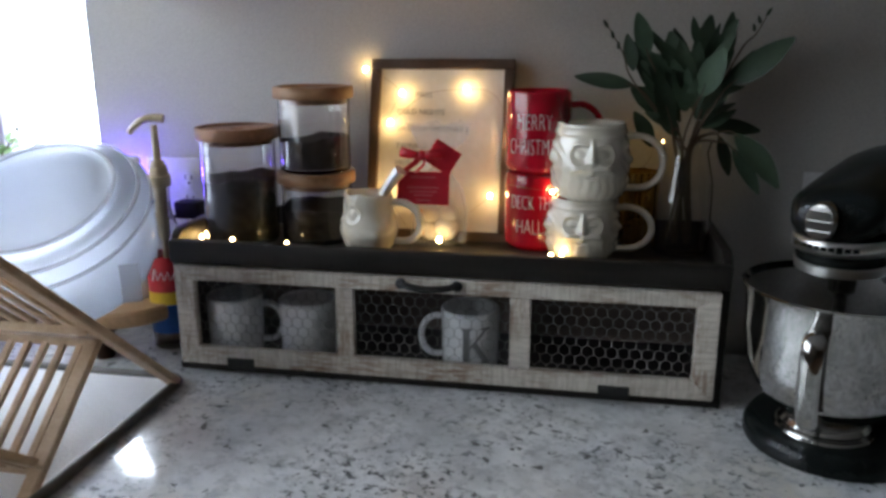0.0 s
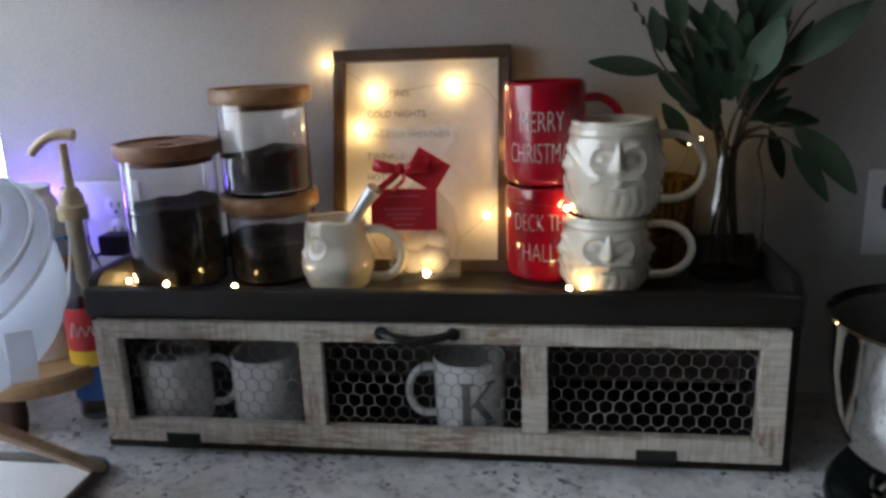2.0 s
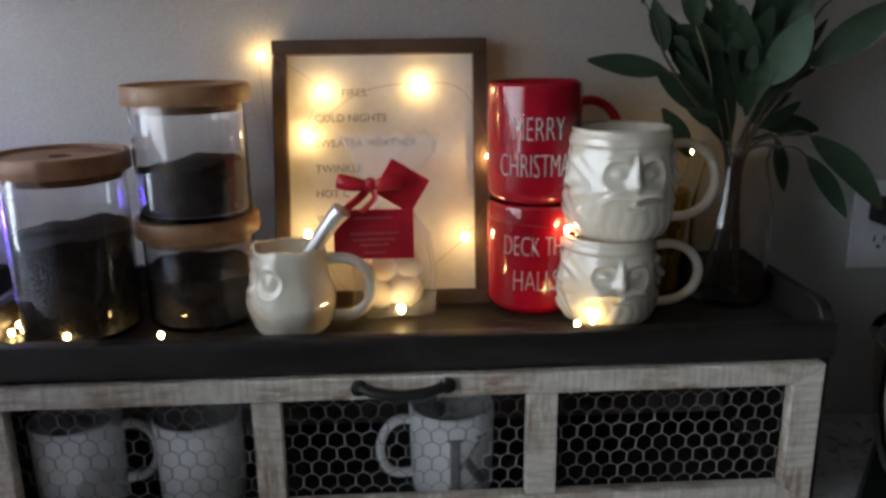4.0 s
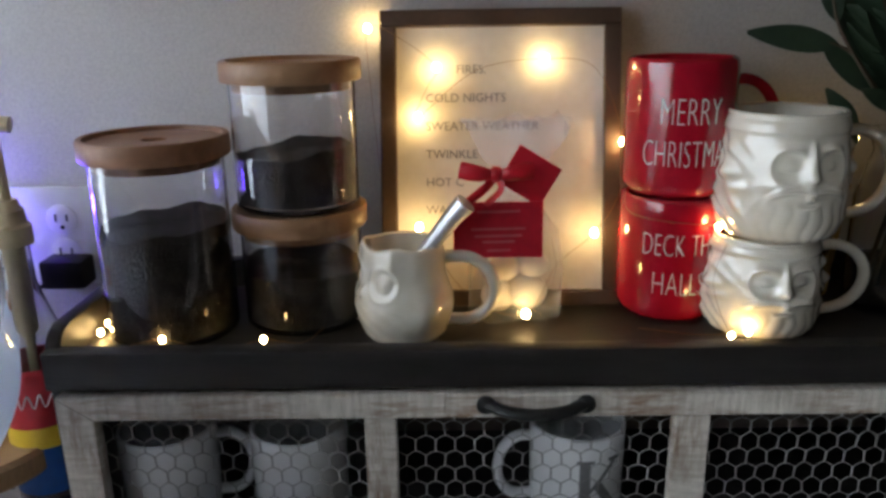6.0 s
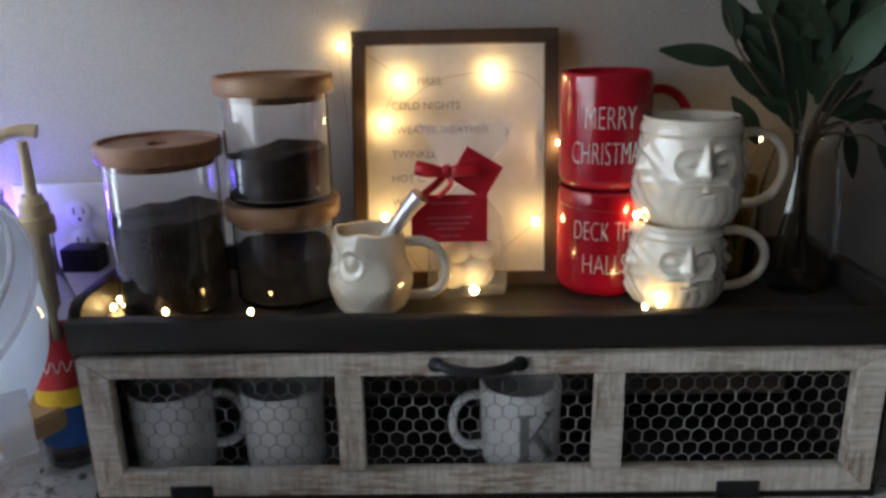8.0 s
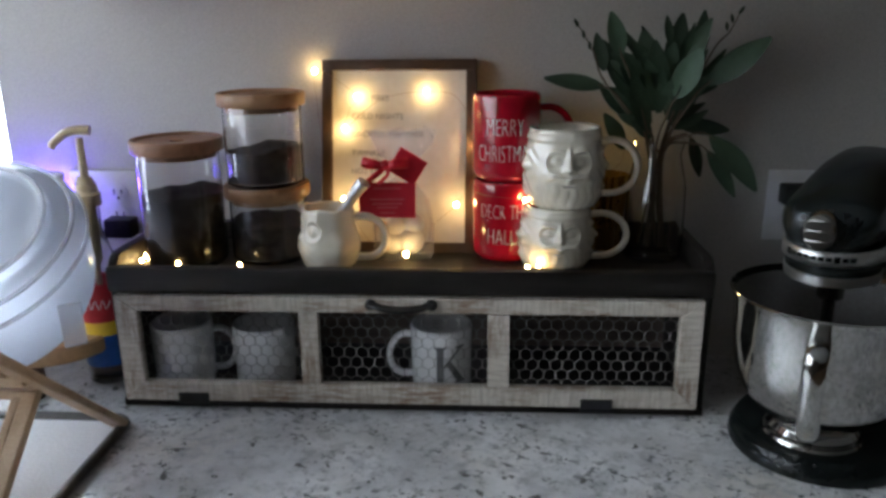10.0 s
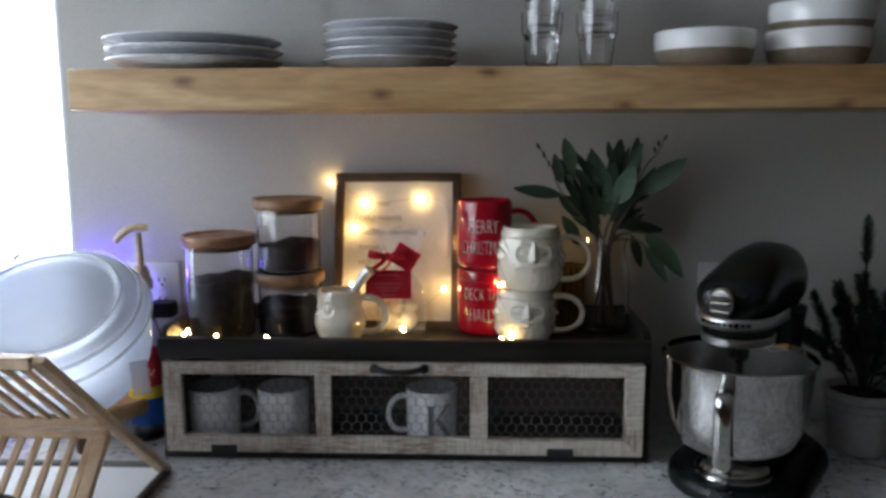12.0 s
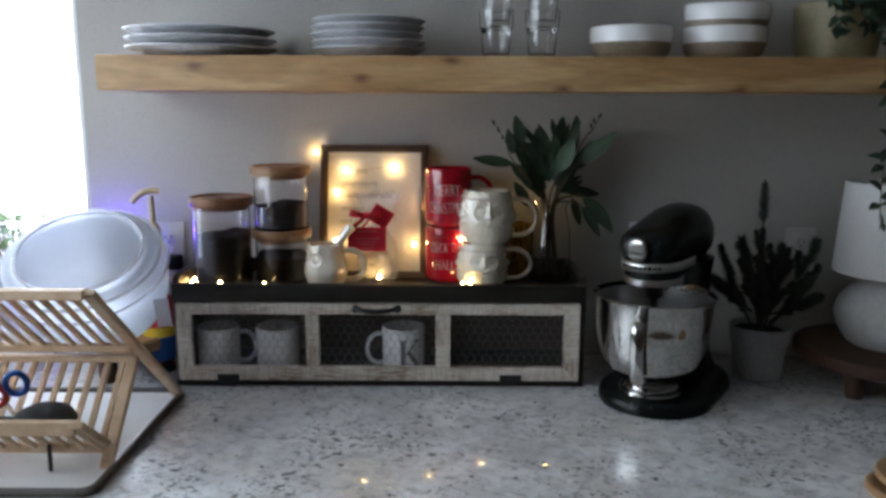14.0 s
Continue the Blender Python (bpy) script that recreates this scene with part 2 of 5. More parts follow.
M_RED = mat("red glazed ceramic", (0.43, 0.007, 0.022), 0.14, coat=0.6, spread=0.2, bump=0.02, rvar=0.04)
M_LETTER = mat("white lettering", (0.85, 0.82, 0.80), 0.4, spread=0.03, bump=0)
M_GREYINK = mat("grey glazed lettering", (0.20, 0.20, 0.20), 0.3, bump=0)
M_INK = mat("typewriter ink", (0.26, 0.25, 0.25), 0.7, bump=0)
M_ACACIA = mat("acacia wood", (0.29, 0.14, 0.075), 0.45, col2=(0.16, 0.07, 0.035), scale=7, fine=50, stretch=(1, 6, 3), bump=0.15)
M_OAK = mat("light beech lid", (0.36, 0.205, 0.105), 0.45, col2=(0.23, 0.115, 0.055), scale=7, fine=50, stretch=(1, 6, 3), bump=0.15)
M_GLASS = glass("clear glass")
M_COFFEE = mat("ground coffee", (0.058, 0.049, 0.047), 0.95, col2=(0.030, 0.025, 0.024), scale=80, fine=400, bump=1.0)
M_FRAME = mat("walnut brown frame", (0.10, 0.064, 0.044), 0.5, scale=8, fine=80, stretch=(2, 2, 2), spread=0.3)
M_PAPER = mat("ivory paper", (0.74, 0.71, 0.66), 0.75, spread=0.03, bump=0.03)
M_TAG = mat("red card", (0.55, 0.012, 0.03), 0.45, spread=0.1)
M_TAGINK = mat("pink print", (0.64, 0.14, 0.15), 0.5, bump=0)
M_RIBBON = mat("red satin ribbon", (0.58, 0.01, 0.025), 0.3, spread=0.2)
M_CELLO = film_mat("crinkled cellophane", (0.95, 0.95, 0.95), 0.86, 0.05, 0.08)
M_MALLOW = mat("white cocoa sweets", (0.82, 0.79, 0.74), 0.6, spread=0.1)
M_ORANGE = mat("orange print", (0.62, 0.26, 0.06), 0.5)
M_STEEL = mat("polished stainless steel", (0.46, 0.45, 0.43), 0.08, 1.0, spread=0.08, fine=200, bump=0.004, rvar=0.025)
M_BRUSHED = mat("brushed trim steel", (0.72, 0.71, 0.69), 0.34, 1.0, fine=200)
M_SATIN = mat("satin steel", (0.36, 0.35, 0.34), 0.30, 1.0, fine=200)
M_SPOON = mat("brushed spoon steel", (0.66, 0.66, 0.66), 0.42, 1.0, fine=200)
M_ENAMEL = mat("black enamel", (0.006, 0.008, 0.008), 0.26, coat=0.0, spec=0.3, spread=0.1, bump=0.02, rvar=0.04)
M_BAMBOO = mat("bamboo", (0.68, 0.50, 0.34), 0.5, col2=(0.56, 0.38, 0.23), scale=8, fine=60, stretch=(4, 4, 4), bump=0.1)
M_PLASTIC = frosted("frosted plastic", (0.60, 0.64, 0.71), 0.06, 0.42)
M_CLEARTAB = film_mat("clear plastic", (0.85, 0.86, 0.92), 0.62, 0.05, 0.15)
M_LEAF = mat("dark sage green leaf", (0.036, 0.066, 0.036), 0.6, col2=(0.020, 0.040, 0.022), scale=18, fine=120, bump=0.3)
M_LEAF2 = mat("pale sage leaf", (0.06, 0.105, 0.062), 0.6, col2=(0.04, 0.075, 0.045), scale=18, bump=0.3)
M_LEAF3 = film_mat("window plant leaf", (0.16, 0.26, 0.10), 0.16, 0.5, 0.55)
M_STEM = mat("brown stem", (0.09, 0.065, 0.04), 0.7)
M_GOLD = mat("gold foil", (0.45, 0.28, 0.08), 0.28, 0.9, fine=40, bump=0.6)
M_PLATE = mat("grey white stoneware", (0.62, 0.63, 0.66), 0.25, coat=0.3, spread=0.06)
M_TAN = mat("raw tan stoneware", (0.28, 0.23, 0.17), 0.7, fine=140, bump=0.4)
M_POT = mat("pale concrete pot", (0.50, 0.50, 0.50), 0.75, fine=90, bump=0.3)
M_SOIL = mat("potting soil", (0.03, 0.022, 0.016), 0.95, scale=60, bump=1.0)
M_PINEGREEN = mat("dark green needles", (0.055, 0.085, 0.055), 0.7, col2=(0.034, 0.054, 0.038), scale=30)
M_SHADE = mat("white linen lampshade", (0.62, 0.61, 0.60), 0.9, fine=300, bump=0.4, spread=0.05)
M_LAMPBASE = mat("white ribbed ceramic", (0.62, 0.61, 0.59), 0.55, fine=60, bump=0.4, spread=0.08)
M_WALNUT = mat("dark walnut", (0.10, 0.050, 0.028), 0.5, col2=(0.055, 0.026, 0.015), scale=5, stretch=(1, 6, 1), bump=0.2)
M_TEAK = mat("honey coloured wood", (0.42, 0.26, 0.13), 0.5, col2=(0.36, 0.20, 0.09), scale=6, stretch=(1, 6, 1), bump=0.2)
M_MAT = mat("grey-white microfibre", (0.84, 0.83, 0.83), 0.95, fine=260, bump=0.8, spread=0.06)
M_PIPING = mat("dark grey piping", (0.11, 0.10, 0.09), 0.35, fine=200, bump=0.5)
M_PUMP = mat("beige pump plastic", (0.58, 0.46, 0.27), 0.35, spread=0.06)
M_SYRUP = glass("pale syrup glass", (0.86, 0.84, 0.80))
M_LBLUE = mat("blue label", (0.01, 0.09, 0.34), 0.45)
M_TEAL = mat("teal print", (0.03, 0.20, 0.24), 0.4)
M_LYEL = mat("yellow label", (0.75, 0.50, 0.03), 0.45)
M_LRED = mat("red label", (0.50, 0.02, 0.03), 0.45)
M_JUG = mat("white plastic", (0.78, 0.78, 0.80), 0.35, spread=0.05)
# Greyed copy of the wall plate: the dim light is in its colour.
M_PLATE_DIM = mat("toned-down wall plate", (0.62, 0.61, 0.59), 0.5, spread=0.04)
M_PLATEW = mat("white wall plate", (0.78, 0.78, 0.78), 0.35, spread=0.04)
M_SLOT = mat("dark slot", (0.03, 0.03, 0.03), 0.5)
M_BLACK = mat("black plastic", (0.020, 0.020, 0.021), 0.55, spec=0.3)
M_BLUEH = mat("blue handle plastic", (0.01, 0.10, 0.42), 0.3)
M_REDH = mat("red handle plastic", (0.55, 0.02, 0.02), 0.3)
M_FLORAL = mat("cream glazed pot", (0.34, 0.29, 0.18), 0.5, col2=(0.20, 0.18, 0.10), scale=14)
M_LED = glow("warm fairy light", (1.0, 0.67, 0.26), LED)
M_VIOLET = glow("violet night light", (0.12, 0.05, 1.0), 230.0)
M_DAY = glow("overcast distance", (0.81, 0.90, 1.0), DAY)
M_SIDE = glow("overcast glow behind the assumed side window", (0.84, 0.92, 1.0), SIDE)
M_COPPER = mat("copper wire", (0.30, 0.17, 0.07), 0.4, 0.8)


# ---- shapes ----
def obj(name, bm, m, smooth=True, crease=38):
    me = bpy.data.meshes.new(name)
    bmesh.ops.recalc_face_normals(bm, faces=bm.faces)
    bm.to_mesh(me)
    bm.free()
    me.materials.append(m)
    if smooth:
        for p in me.polygons:
            p.use_smooth = True
        me.set_sharp_from_angle(angle=radians(crease))
    return new(name, me)


def part(name, bm, m, parent, label="", smooth=True, crease=38):
    ob = obj(name, bm, m, smooth, crease)
    ob.parent = parent
    return tagged(ob, label)


def thing(name, at, label, category, rz=0.0, group="", kind="", tilt=(0, 0)):
    ob = new(name)
    ob.empty_display_size = 0.03
    ob.matrix_world = pose(*at, tilt[0], tilt[1], rz)
    return tagged(ob, label, category, group, kind)


def box(bm, x0, x1, y0, y1, z0, z1, bevel=0.0, seg=2, m=None):
    r = bmesh.ops.create_cube(bm, size=1.0)["verts"]
    for v in r:
        v.co = Vector(((x0 + x1) / 2 + v.co.x * (x1 - x0), (y0 + y1) / 2 + v.co.y * (y1 - y0), (z0 + z1) / 2 + v.co.z * (z1 - z0)))
    if bevel:
        es = list({e for v in r for e in v.link_edges})
        before = set(bm.verts) - set(r)
        bmesh.ops.bevel(bm, geom=es, offset=bevel, segments=seg, affect="EDGES", profile=0.5)
        r = [v for v in bm.verts if v not in before]
    if m is not None:
        bmesh.ops.transform(bm, matrix=m, verts=r)
    return bm


def bar(bm, a, b, w, h, bevel=0.0015, up=(0, 0, 1)):
    """A square bar from a to b, w wide and h thick."""
    a, b = Vector(a), Vector(b)
    d = b - a
    z = d.normalized()
    x = Vector(up).cross(z)
    x = x.normalized() if x.length > 1e-4 else Vector((1, 0, 0))
    y = z.cross(x)
    m = Matrix((x, y, z)).transposed().to_4x4()
    m.translation = (a + b) / 2
    return box(bm, -w / 2, w / 2, -h / 2, h / 2, -d.length / 2, d.length / 2, bevel, 1, m)


def lathe(profile, seg=48, bm=None, rfun=None, closed=False):
    """A turned form from (radius, height) pairs; rfun(angle, z, r) may push the wall in or out."""
    bm = bm or bmesh.new()
    rings = []
    for r, z in profile:
        if r < 1e-5:
            rings.append([bm.verts.new((0, 0, z))])
        else:
            ring = []
            for i in range(seg):
                a = 2 * math.pi * i / seg
                q = rfun(a, z, r) if rfun else r
                ring.append(bm.verts.new((q * math.cos(a), q * math.sin(a), z)))
            rings.append(ring)
    pairs = list(zip(rings, rings[1:])) + ([(rings[-1], rings[0])] if closed else [])
    for a, b in pairs:
        for i in range(seg):
            j = (i + 1) % seg
            if len(a) == 1 and len(b) == 1:
                continue
            if len(a) == 1:
                bm.faces.new((a[0], b[i], b[j]))
            elif len(b) == 1:
                bm.faces.new((a[i], a[j], b[0]))
            else:
                bm.faces.new((a[i], a[j], b[j], b[i]))
    return bm


def tube(bm, pts, r, seg=8, flat=1.0, caps=True, taper=None):
    """A round (or flattened) rod along points."""
    pts = [Vector(p) for p in pts]
    rings, last = [], None
    for i, p in enumerate(pts):
        d = (pts[min(i + 1, len(pts) - 1)] - pts[max(i - 1, 0)]).normalized()
        if last is None:
            x = d.orthogonal().normalized() if abs(d.z) > 0.95 else d.cross(Vector((0, 0, 1))).normalized()
        else:
            x = (last - d * last.dot(d)).normalized()
        last = x
        y = d.cross(x)
        k = r * (taper(i / (len(pts) - 1)) if taper else 1)
        rings.append([bm.verts.new(p + x * k * math.cos(2 * math.pi * j / seg) + y * k * flat * math.sin(2 * math.pi * j / seg)) for j in range(seg)])
    for a, b in zip(rings, rings[1:]):
        for j in range(seg):
            bm.faces.new((a[j], a[(j + 1) % seg], b[(j + 1) % seg], b[j]))
    if caps:
        bm.faces.new(rings[0]), bm.faces.new(rings[-1])
    return bm


def smooth_line(pts, n=8):
    """Catmull-Rom through the points."""
    p = [Vector(q) for q in pts]
    p = [2 * p[0] - p[1]] + p + [2 * p[-1] - p[-2]]
    out = []
    for i in range(1, len(p) - 2):
        for k in range(n):
            t = k / n
            out.append(0.5 * (2 * p[i] + (p[i + 1] - p[i - 1]) * t + (2 * p[i - 1] - 5 * p[i] + 4 * p[i + 1] - p[i + 2]) * t * t + (3 * p[i] - p[i - 1] - 3 * p[i + 1] + p[i + 2]) * t ** 3))
    return out + [p[-2]]


def letters(text, size, squeeze=1.0, bold=0.0, depth=0.0004, align="CENTER"):
    """Lettering as a mesh in the xz plane, facing -y."""
    cu = bpy.data.curves.new("lettering", "FONT")
    cu.body, cu.size, cu.align_x, cu.extrude, cu.offset, cu.resolution_u = text, size, align, depth, bold, 3
    tmp = bpy.data.objects.new("lettering", cu)
    scene.collection.objects.link(tmp)
    bpy.context.view_layer.update()
    me = bpy.data.meshes.new_from_object(tmp)
    bm = bmesh.new()
    bm.from_mesh(me)
    bpy.data.objects.remove(tmp), bpy.data.meshes.remove(me)
    for v in bm.verts:
        v.co = Vector((v.co.x * squeeze, -v.co.z, v.co.y))
    return bm


def wrap(bm, r, front, z):
    """Bends flat lettering round an upright cylinder; front: the angle of its middle."""
    for v in bm.verts:
        a = radians(front) + v.co.x / r
        q = r - v.co.y
        v.co = Vector((q * math.cos(a), q * math.sin(a), z + v.co.z))
    return bm


def leaf(base, tip, width, cup=0.15, droop=0.1, roll=0.0, n=9):
    """One long oval leaf with a folded midrib and a slight bend."""
    bm = bmesh.new()
    a, b = Vector(base), Vector(tip)
    d = b - a
    L = d.length
    z = d.normalized()
    side = z.cross(Vector((0, -1, 0.35)))
    side = side.normalized() if side.length > 1e-3 else Vector((1, 0, 0))
    side = Matrix.Rotation(roll, 3, z) @ side
    nrm = side.cross(z).normalized()
    rows = []
    for i in range(n + 1):
        t = i / n
        w = width / 2 * (math.sin(math.pi * min(1, t * 0.94 + 0.03)) ** 0.75) * (1 - 0.25 * t)
        mid = a + d * t + nrm * (droop * L * math.sin(math.pi * t) * 0.5)
        rows.append([bm.verts.new(mid + side * (w * s) + nrm * (cup * w * abs(s) + 0.03 * w * math.sin(9 * t + s * 3))) for s in (-1, -0.5, 0, 0.5, 1)])
    for p, q in zip(rows, rows[1:]):
        for k in range(4):
            bm.faces.new((p[k], p[k + 1], q[k + 1], q[k]))
    return bm


def mug_body(r0, r1, h, wall=0.004, rfun=None, seg=56, foot=0.004):
    out = [(0, 0.002), (r0 * 0.8, 0.002), (r0 * 0.86, 0), (r0 * 0.97, foot * 0.6), (r0, foot * 2)]
    n = 110 if rfun else 8
    out += [(r0 + (r1 - r0) * (i / n), foot * 2 + (h - 0.003 - foot * 2) * i / n) for i in range(1, n + 1)]
    out += [(r1 - 0.0008, h - 0.0008), (r1 - wall / 2, h), (r1 - wall, h - 0.002)]
    bm = lathe(out, seg, None, rfun)
    lathe([(r1 - wall, h - 0.002), (r0 - wall, 0.012), (r0 * 0.7, 0.006), (0, 0.006)], seg, bm)
    bmesh.ops.remove_doubles(bm, verts=bm.verts, dist=0.00005)
    return bm


def handle(r, z0, z1, reach, thick, flat=0.75, lean=0.0):
    """A mug handle on the +x side."""
    h = (z1 - z0) / 2
    ring = [(r + reach * 0.22 + reach * 0.78 * math.cos(a) ** 0.9, 0, z0 + h + h * math.sin(a) - 0.06 * h * math.cos(a)) for a in [radians(86 - 172 * i / 22) for i in range(23)]]
    pts = [Vector((r - 0.005, 0, z1 - h * 0.04))] + [Vector(p) for p in ring] + [Vector((r - 0.005 + lean, 0, z0 + h * 0.02))]
    return tube(bmesh.new(), pts, thick, 12, flat)


def blob(bm, at, r, squash=(1, 1, 1), seg=10):
    v = bmesh.ops.create_uvsphere(bm, u_segments=seg, v_segments=max(5, seg // 2 + 2), radius=1.0)["verts"]
    for q in v:
        q.co = Vector((at[0] + q.co.x * r * squash[0], at[1] + q.co.y * r * squash[1], at[2] + q.co.z * r * squash[2]))
    return bm


def room_part(name, boxes, m, label, bevel=0.0):
    bm = bmesh.new()
    for b in boxes:
        box(bm, *b, bevel)
    return tagged(obj(name, bm, m, False), label, name.split("_")[0], kind="structure")

# ---- the room ----
WX0, WX1, WZ0, WZ1 = -1.19, -0.909, 0.10, 1.32      # window beside the shelf
LY0, LY1 = -0.5, 1.24                               # assumed window in the side wall, out of view
T = 0.14
room_part("wall_north", [(WX1, RIGHT, WALL, WALL + T, FLOOR, CEIL), (LEFT - T, WX0, WALL, WALL + T, FLOOR, CEIL), (WX0, WX1, WALL, WALL + T, FLOOR, WZ0), (WX0, WX1, WALL, WALL + T, WZ1, CEIL)], M_WALL, "warm grey painted wall behind the counter")
room_part("wall_west", [(LEFT - T, LEFT, BACK, LY0, FLOOR, CEIL), (LEFT - T, LEFT, LY1, WALL, FLOOR, CEIL), (LEFT - T, LEFT, LY0, LY1, FLOOR, WZ0), (LEFT - T, LEFT, LY0, LY1, WZ1, CEIL)], M_WALL, "unseen warm grey side wall with an assumed window")
room_part("wall_east", [(RIGHT, RIGHT + T, BACK, WALL + T, FLOOR, CEIL)], M_BOUNCE_TAN, "unseen plain wall, tan tone added to warm the bounced light")
room_part("wall_south", [(LEFT - T, RIGHT + T, BACK - T, BACK, FLOOR, CEIL)], M_BOUNCE_TAN, "unseen plain wall, tan tone added to warm the bounced light")
room_part("floor", [(LEFT - T, RIGHT + T, BACK - T, WALL + T, FLOOR - 0.1, FLOOR)], M_FLOOR, "brown wooden kitchen floor")
room_part("ceiling", [(LEFT - T, RIGHT + T, BACK - T, WALL + T, CEIL, CEIL + 0.1)], M_CEIL, "plain off-white ceiling")
room_part("ground", [(-14, 14, WALL + T + 0.02, 16, -1.6, -1.5), (-14, LEFT - T - 0.02, -12, WALL + T + 0.02, -1.6, -1.5)], mat("pale ground outside", (0.30, 0.31, 0.28), 0.9, scale=1.0), "pale ground outside the windows")


def window(name, m, w, h):
    top = thing(name, (0, 0, 0), "white framed window with overcast daylight behind", "window", kind="structure")
    top.matrix_world = m
    s = 0.035
    for a in ((0, w, 0, s), (0, w, h - s, h), (0, s, s, h - s), (w - s, w, s, h - s), ):
        part("window_frame", box(bmesh.new(), a[0], a[1], 0.05, 0.09, a[2], a[3], 0.003), M_TRIM, top)
    part("window_sill", box(bmesh.new(), 0, w, 0.002, 0.048, 0.0, 0.016, 0.004), M_TRIM, top)
    p = part("pane", box(bmesh.new(), s, w - s, 0.068, 0.072, s, h - s), M_GLASS, top)
    p.visible_shadow = False


window("window_1", pose(WX0, WALL, WZ0), WX1 - WX0, WZ1 - WZ0)
# Side window added out of view for the light from the left.
window("window_side_added", pose(LEFT, LY0, WZ0, 0, 0, 90), LY1 - LY0, WZ1 - WZ0)
for at, m in (((WX0 - 1.5, WX1 + 0.5, WALL + 1.2, WALL + 1.22), M_DAY), ((LEFT - 1.32, LEFT - 1.3, LY0 - 1.2, LY1 + 1.2), M_SIDE)):
    room_part("backdrop", [(*at, -0.9, 2.6)], m, "bright overcast distance outside the window")

# counter and its carcass
bm = box(bmesh.new(), LEFT, RIGHT, 0.60, WALL, -0.035, 0.0, 0.006, 3)
tagged(obj("countertop", bm, M_GRANITE), "polished pale granite worktop with dark specks", "countertop", kind="structure")
room_part("base_cabinet", [(LEFT, RIGHT, 0.64, WALL, FLOOR, -0.036)], M_TRIM, "white painted cabinets under the worktop")


# ---- floating shelf and what stands on it ----
sh = thing("floating_shelf", (-0.754, 1.06, 0.613), "thick knotty pine floating shelf on the wall", "shelf")
part("front_board", box(bmesh.new(), 0, 2.4, 0, 0.0190, 0, 0.067, 0.003), M_PINE, sh)
part("end_board", box(bmesh.new(), 0, 0.0190, 0.0192, WALL - 1.06, 0, 0.067, 0.002), M_PINE, sh)
part("top_board", box(bmesh.new(), 0.0192, 2.4, 0.0192, WALL - 1.06, 0.048, 0.067, 0.001, 1), M_PINE, sh)
part("bottom_board", box(bmesh.new(), 0.0192, 2.4, 0.0192, WALL - 1.06, 0, 0.019, 0.001, 1), M_PINE, sh)


def plate(r, z, m=M_PLATE):
    prof = [(0, 0.003), (r * 0.55, 0.003), (r * 0.57, 0), (r * 0.62, 0), (r * 0.66, 0.003), (r * 0.9, 0.012), (r, 0.0185), (r * 0.995, 0.0205), (r * 0.88, 0.016), (r * 0.64, 0.007), (0, 0.007)]
    return lathe([(a, b + z) for a, b in prof], 56)


for x, r, n, step, lab, cat in ((-0.585, 0.150, 3, 0.0175, "large grey-white dinner plate in a stack on the shelf", "plate"), (-0.243, 0.116, 5, 0.0142, "small grey-white plate in a stack on the shelf", "plate")):
    first = None
    for i in range(n):
        at = pose(x + 0.002 * math.sin(i * 2.1), 1.185 + 0.002 * math.cos(i * 3), SHELF + i * step, 0, 0, 37 * i)
        if first is None:
            first = tagged(obj("plate", plate(r, 0), M_PLATE), lab, cat, "plates on the shelf")
            first.matrix_world = at
        else:
            copy_thing(first, at)


def tumbler():
    h, rt, rb = 0.098, 0.036, 0.026
    prof = [(0, 0), (rb, 0), (rb + 0.001, 0.004), (rb + (rt - rb) * 0.6, h * 0.62), (rt - 0.001, h * 0.64), (rt, h), (rt - 0.002, h + 0.001), (rt - 0.003, h * 0.66), (rb - 0.001, 0.012), (0, 0.010)]
    return lathe(prof, 32, None, lambda a, z, r: r * (1 + (0.012 * math.cos(10 * a) if z < 0.06 else 0)))


g = tagged(obj("tumbler", tumbler(), M_GLASS), "clear fluted glass tumbler stacked on the shelf", "glass", "tumblers on the shelf")
g.matrix_world = pose(0.019, 1.19, SHELF)
for x, z, k in ((0.020, 0.066, 9), (0.113, 0, 14), (0.114, 0.066, 3)):
    copy_thing(g, pose(x, 1.19, SHELF + z, 0, 0, k))


def bowl(x, z):
    top = thing("bowl", (x, 1.19, z), "two-tone stoneware bowl, glazed white above raw tan clay", "bowl", group="bowls on the shelf")
    part("body", lathe([(0, 0.003), (0.056, 0.003), (0.058, 0), (0.066, 0.002), (0.077, 0.014), (0.0825, 0.033), (0.0820, 0.0335), (0.070, 0.018), (0.05, 0.009), (0, 0.008)], 56), M_TAN, top, "raw tan clay foot")
    part("rim", lathe([(0.0828, 0.0325), (0.0845, 0.046), (0.0845, 0.062), (0.083, 0.064), (0.0805, 0.062), (0.0795, 0.044), (0.0785, 0.0325)], 56, closed=True), M_MUG, top, "glossy white glazed rim")
    return top


b0 = bowl(0.296, SHELF)
b1 = copy_thing(b0, pose(0.487, 1.19, SHELF))
copy_thing(b0, pose(0.489, 1.19, SHELF + 0.046, 2.0, -1.5, 40))

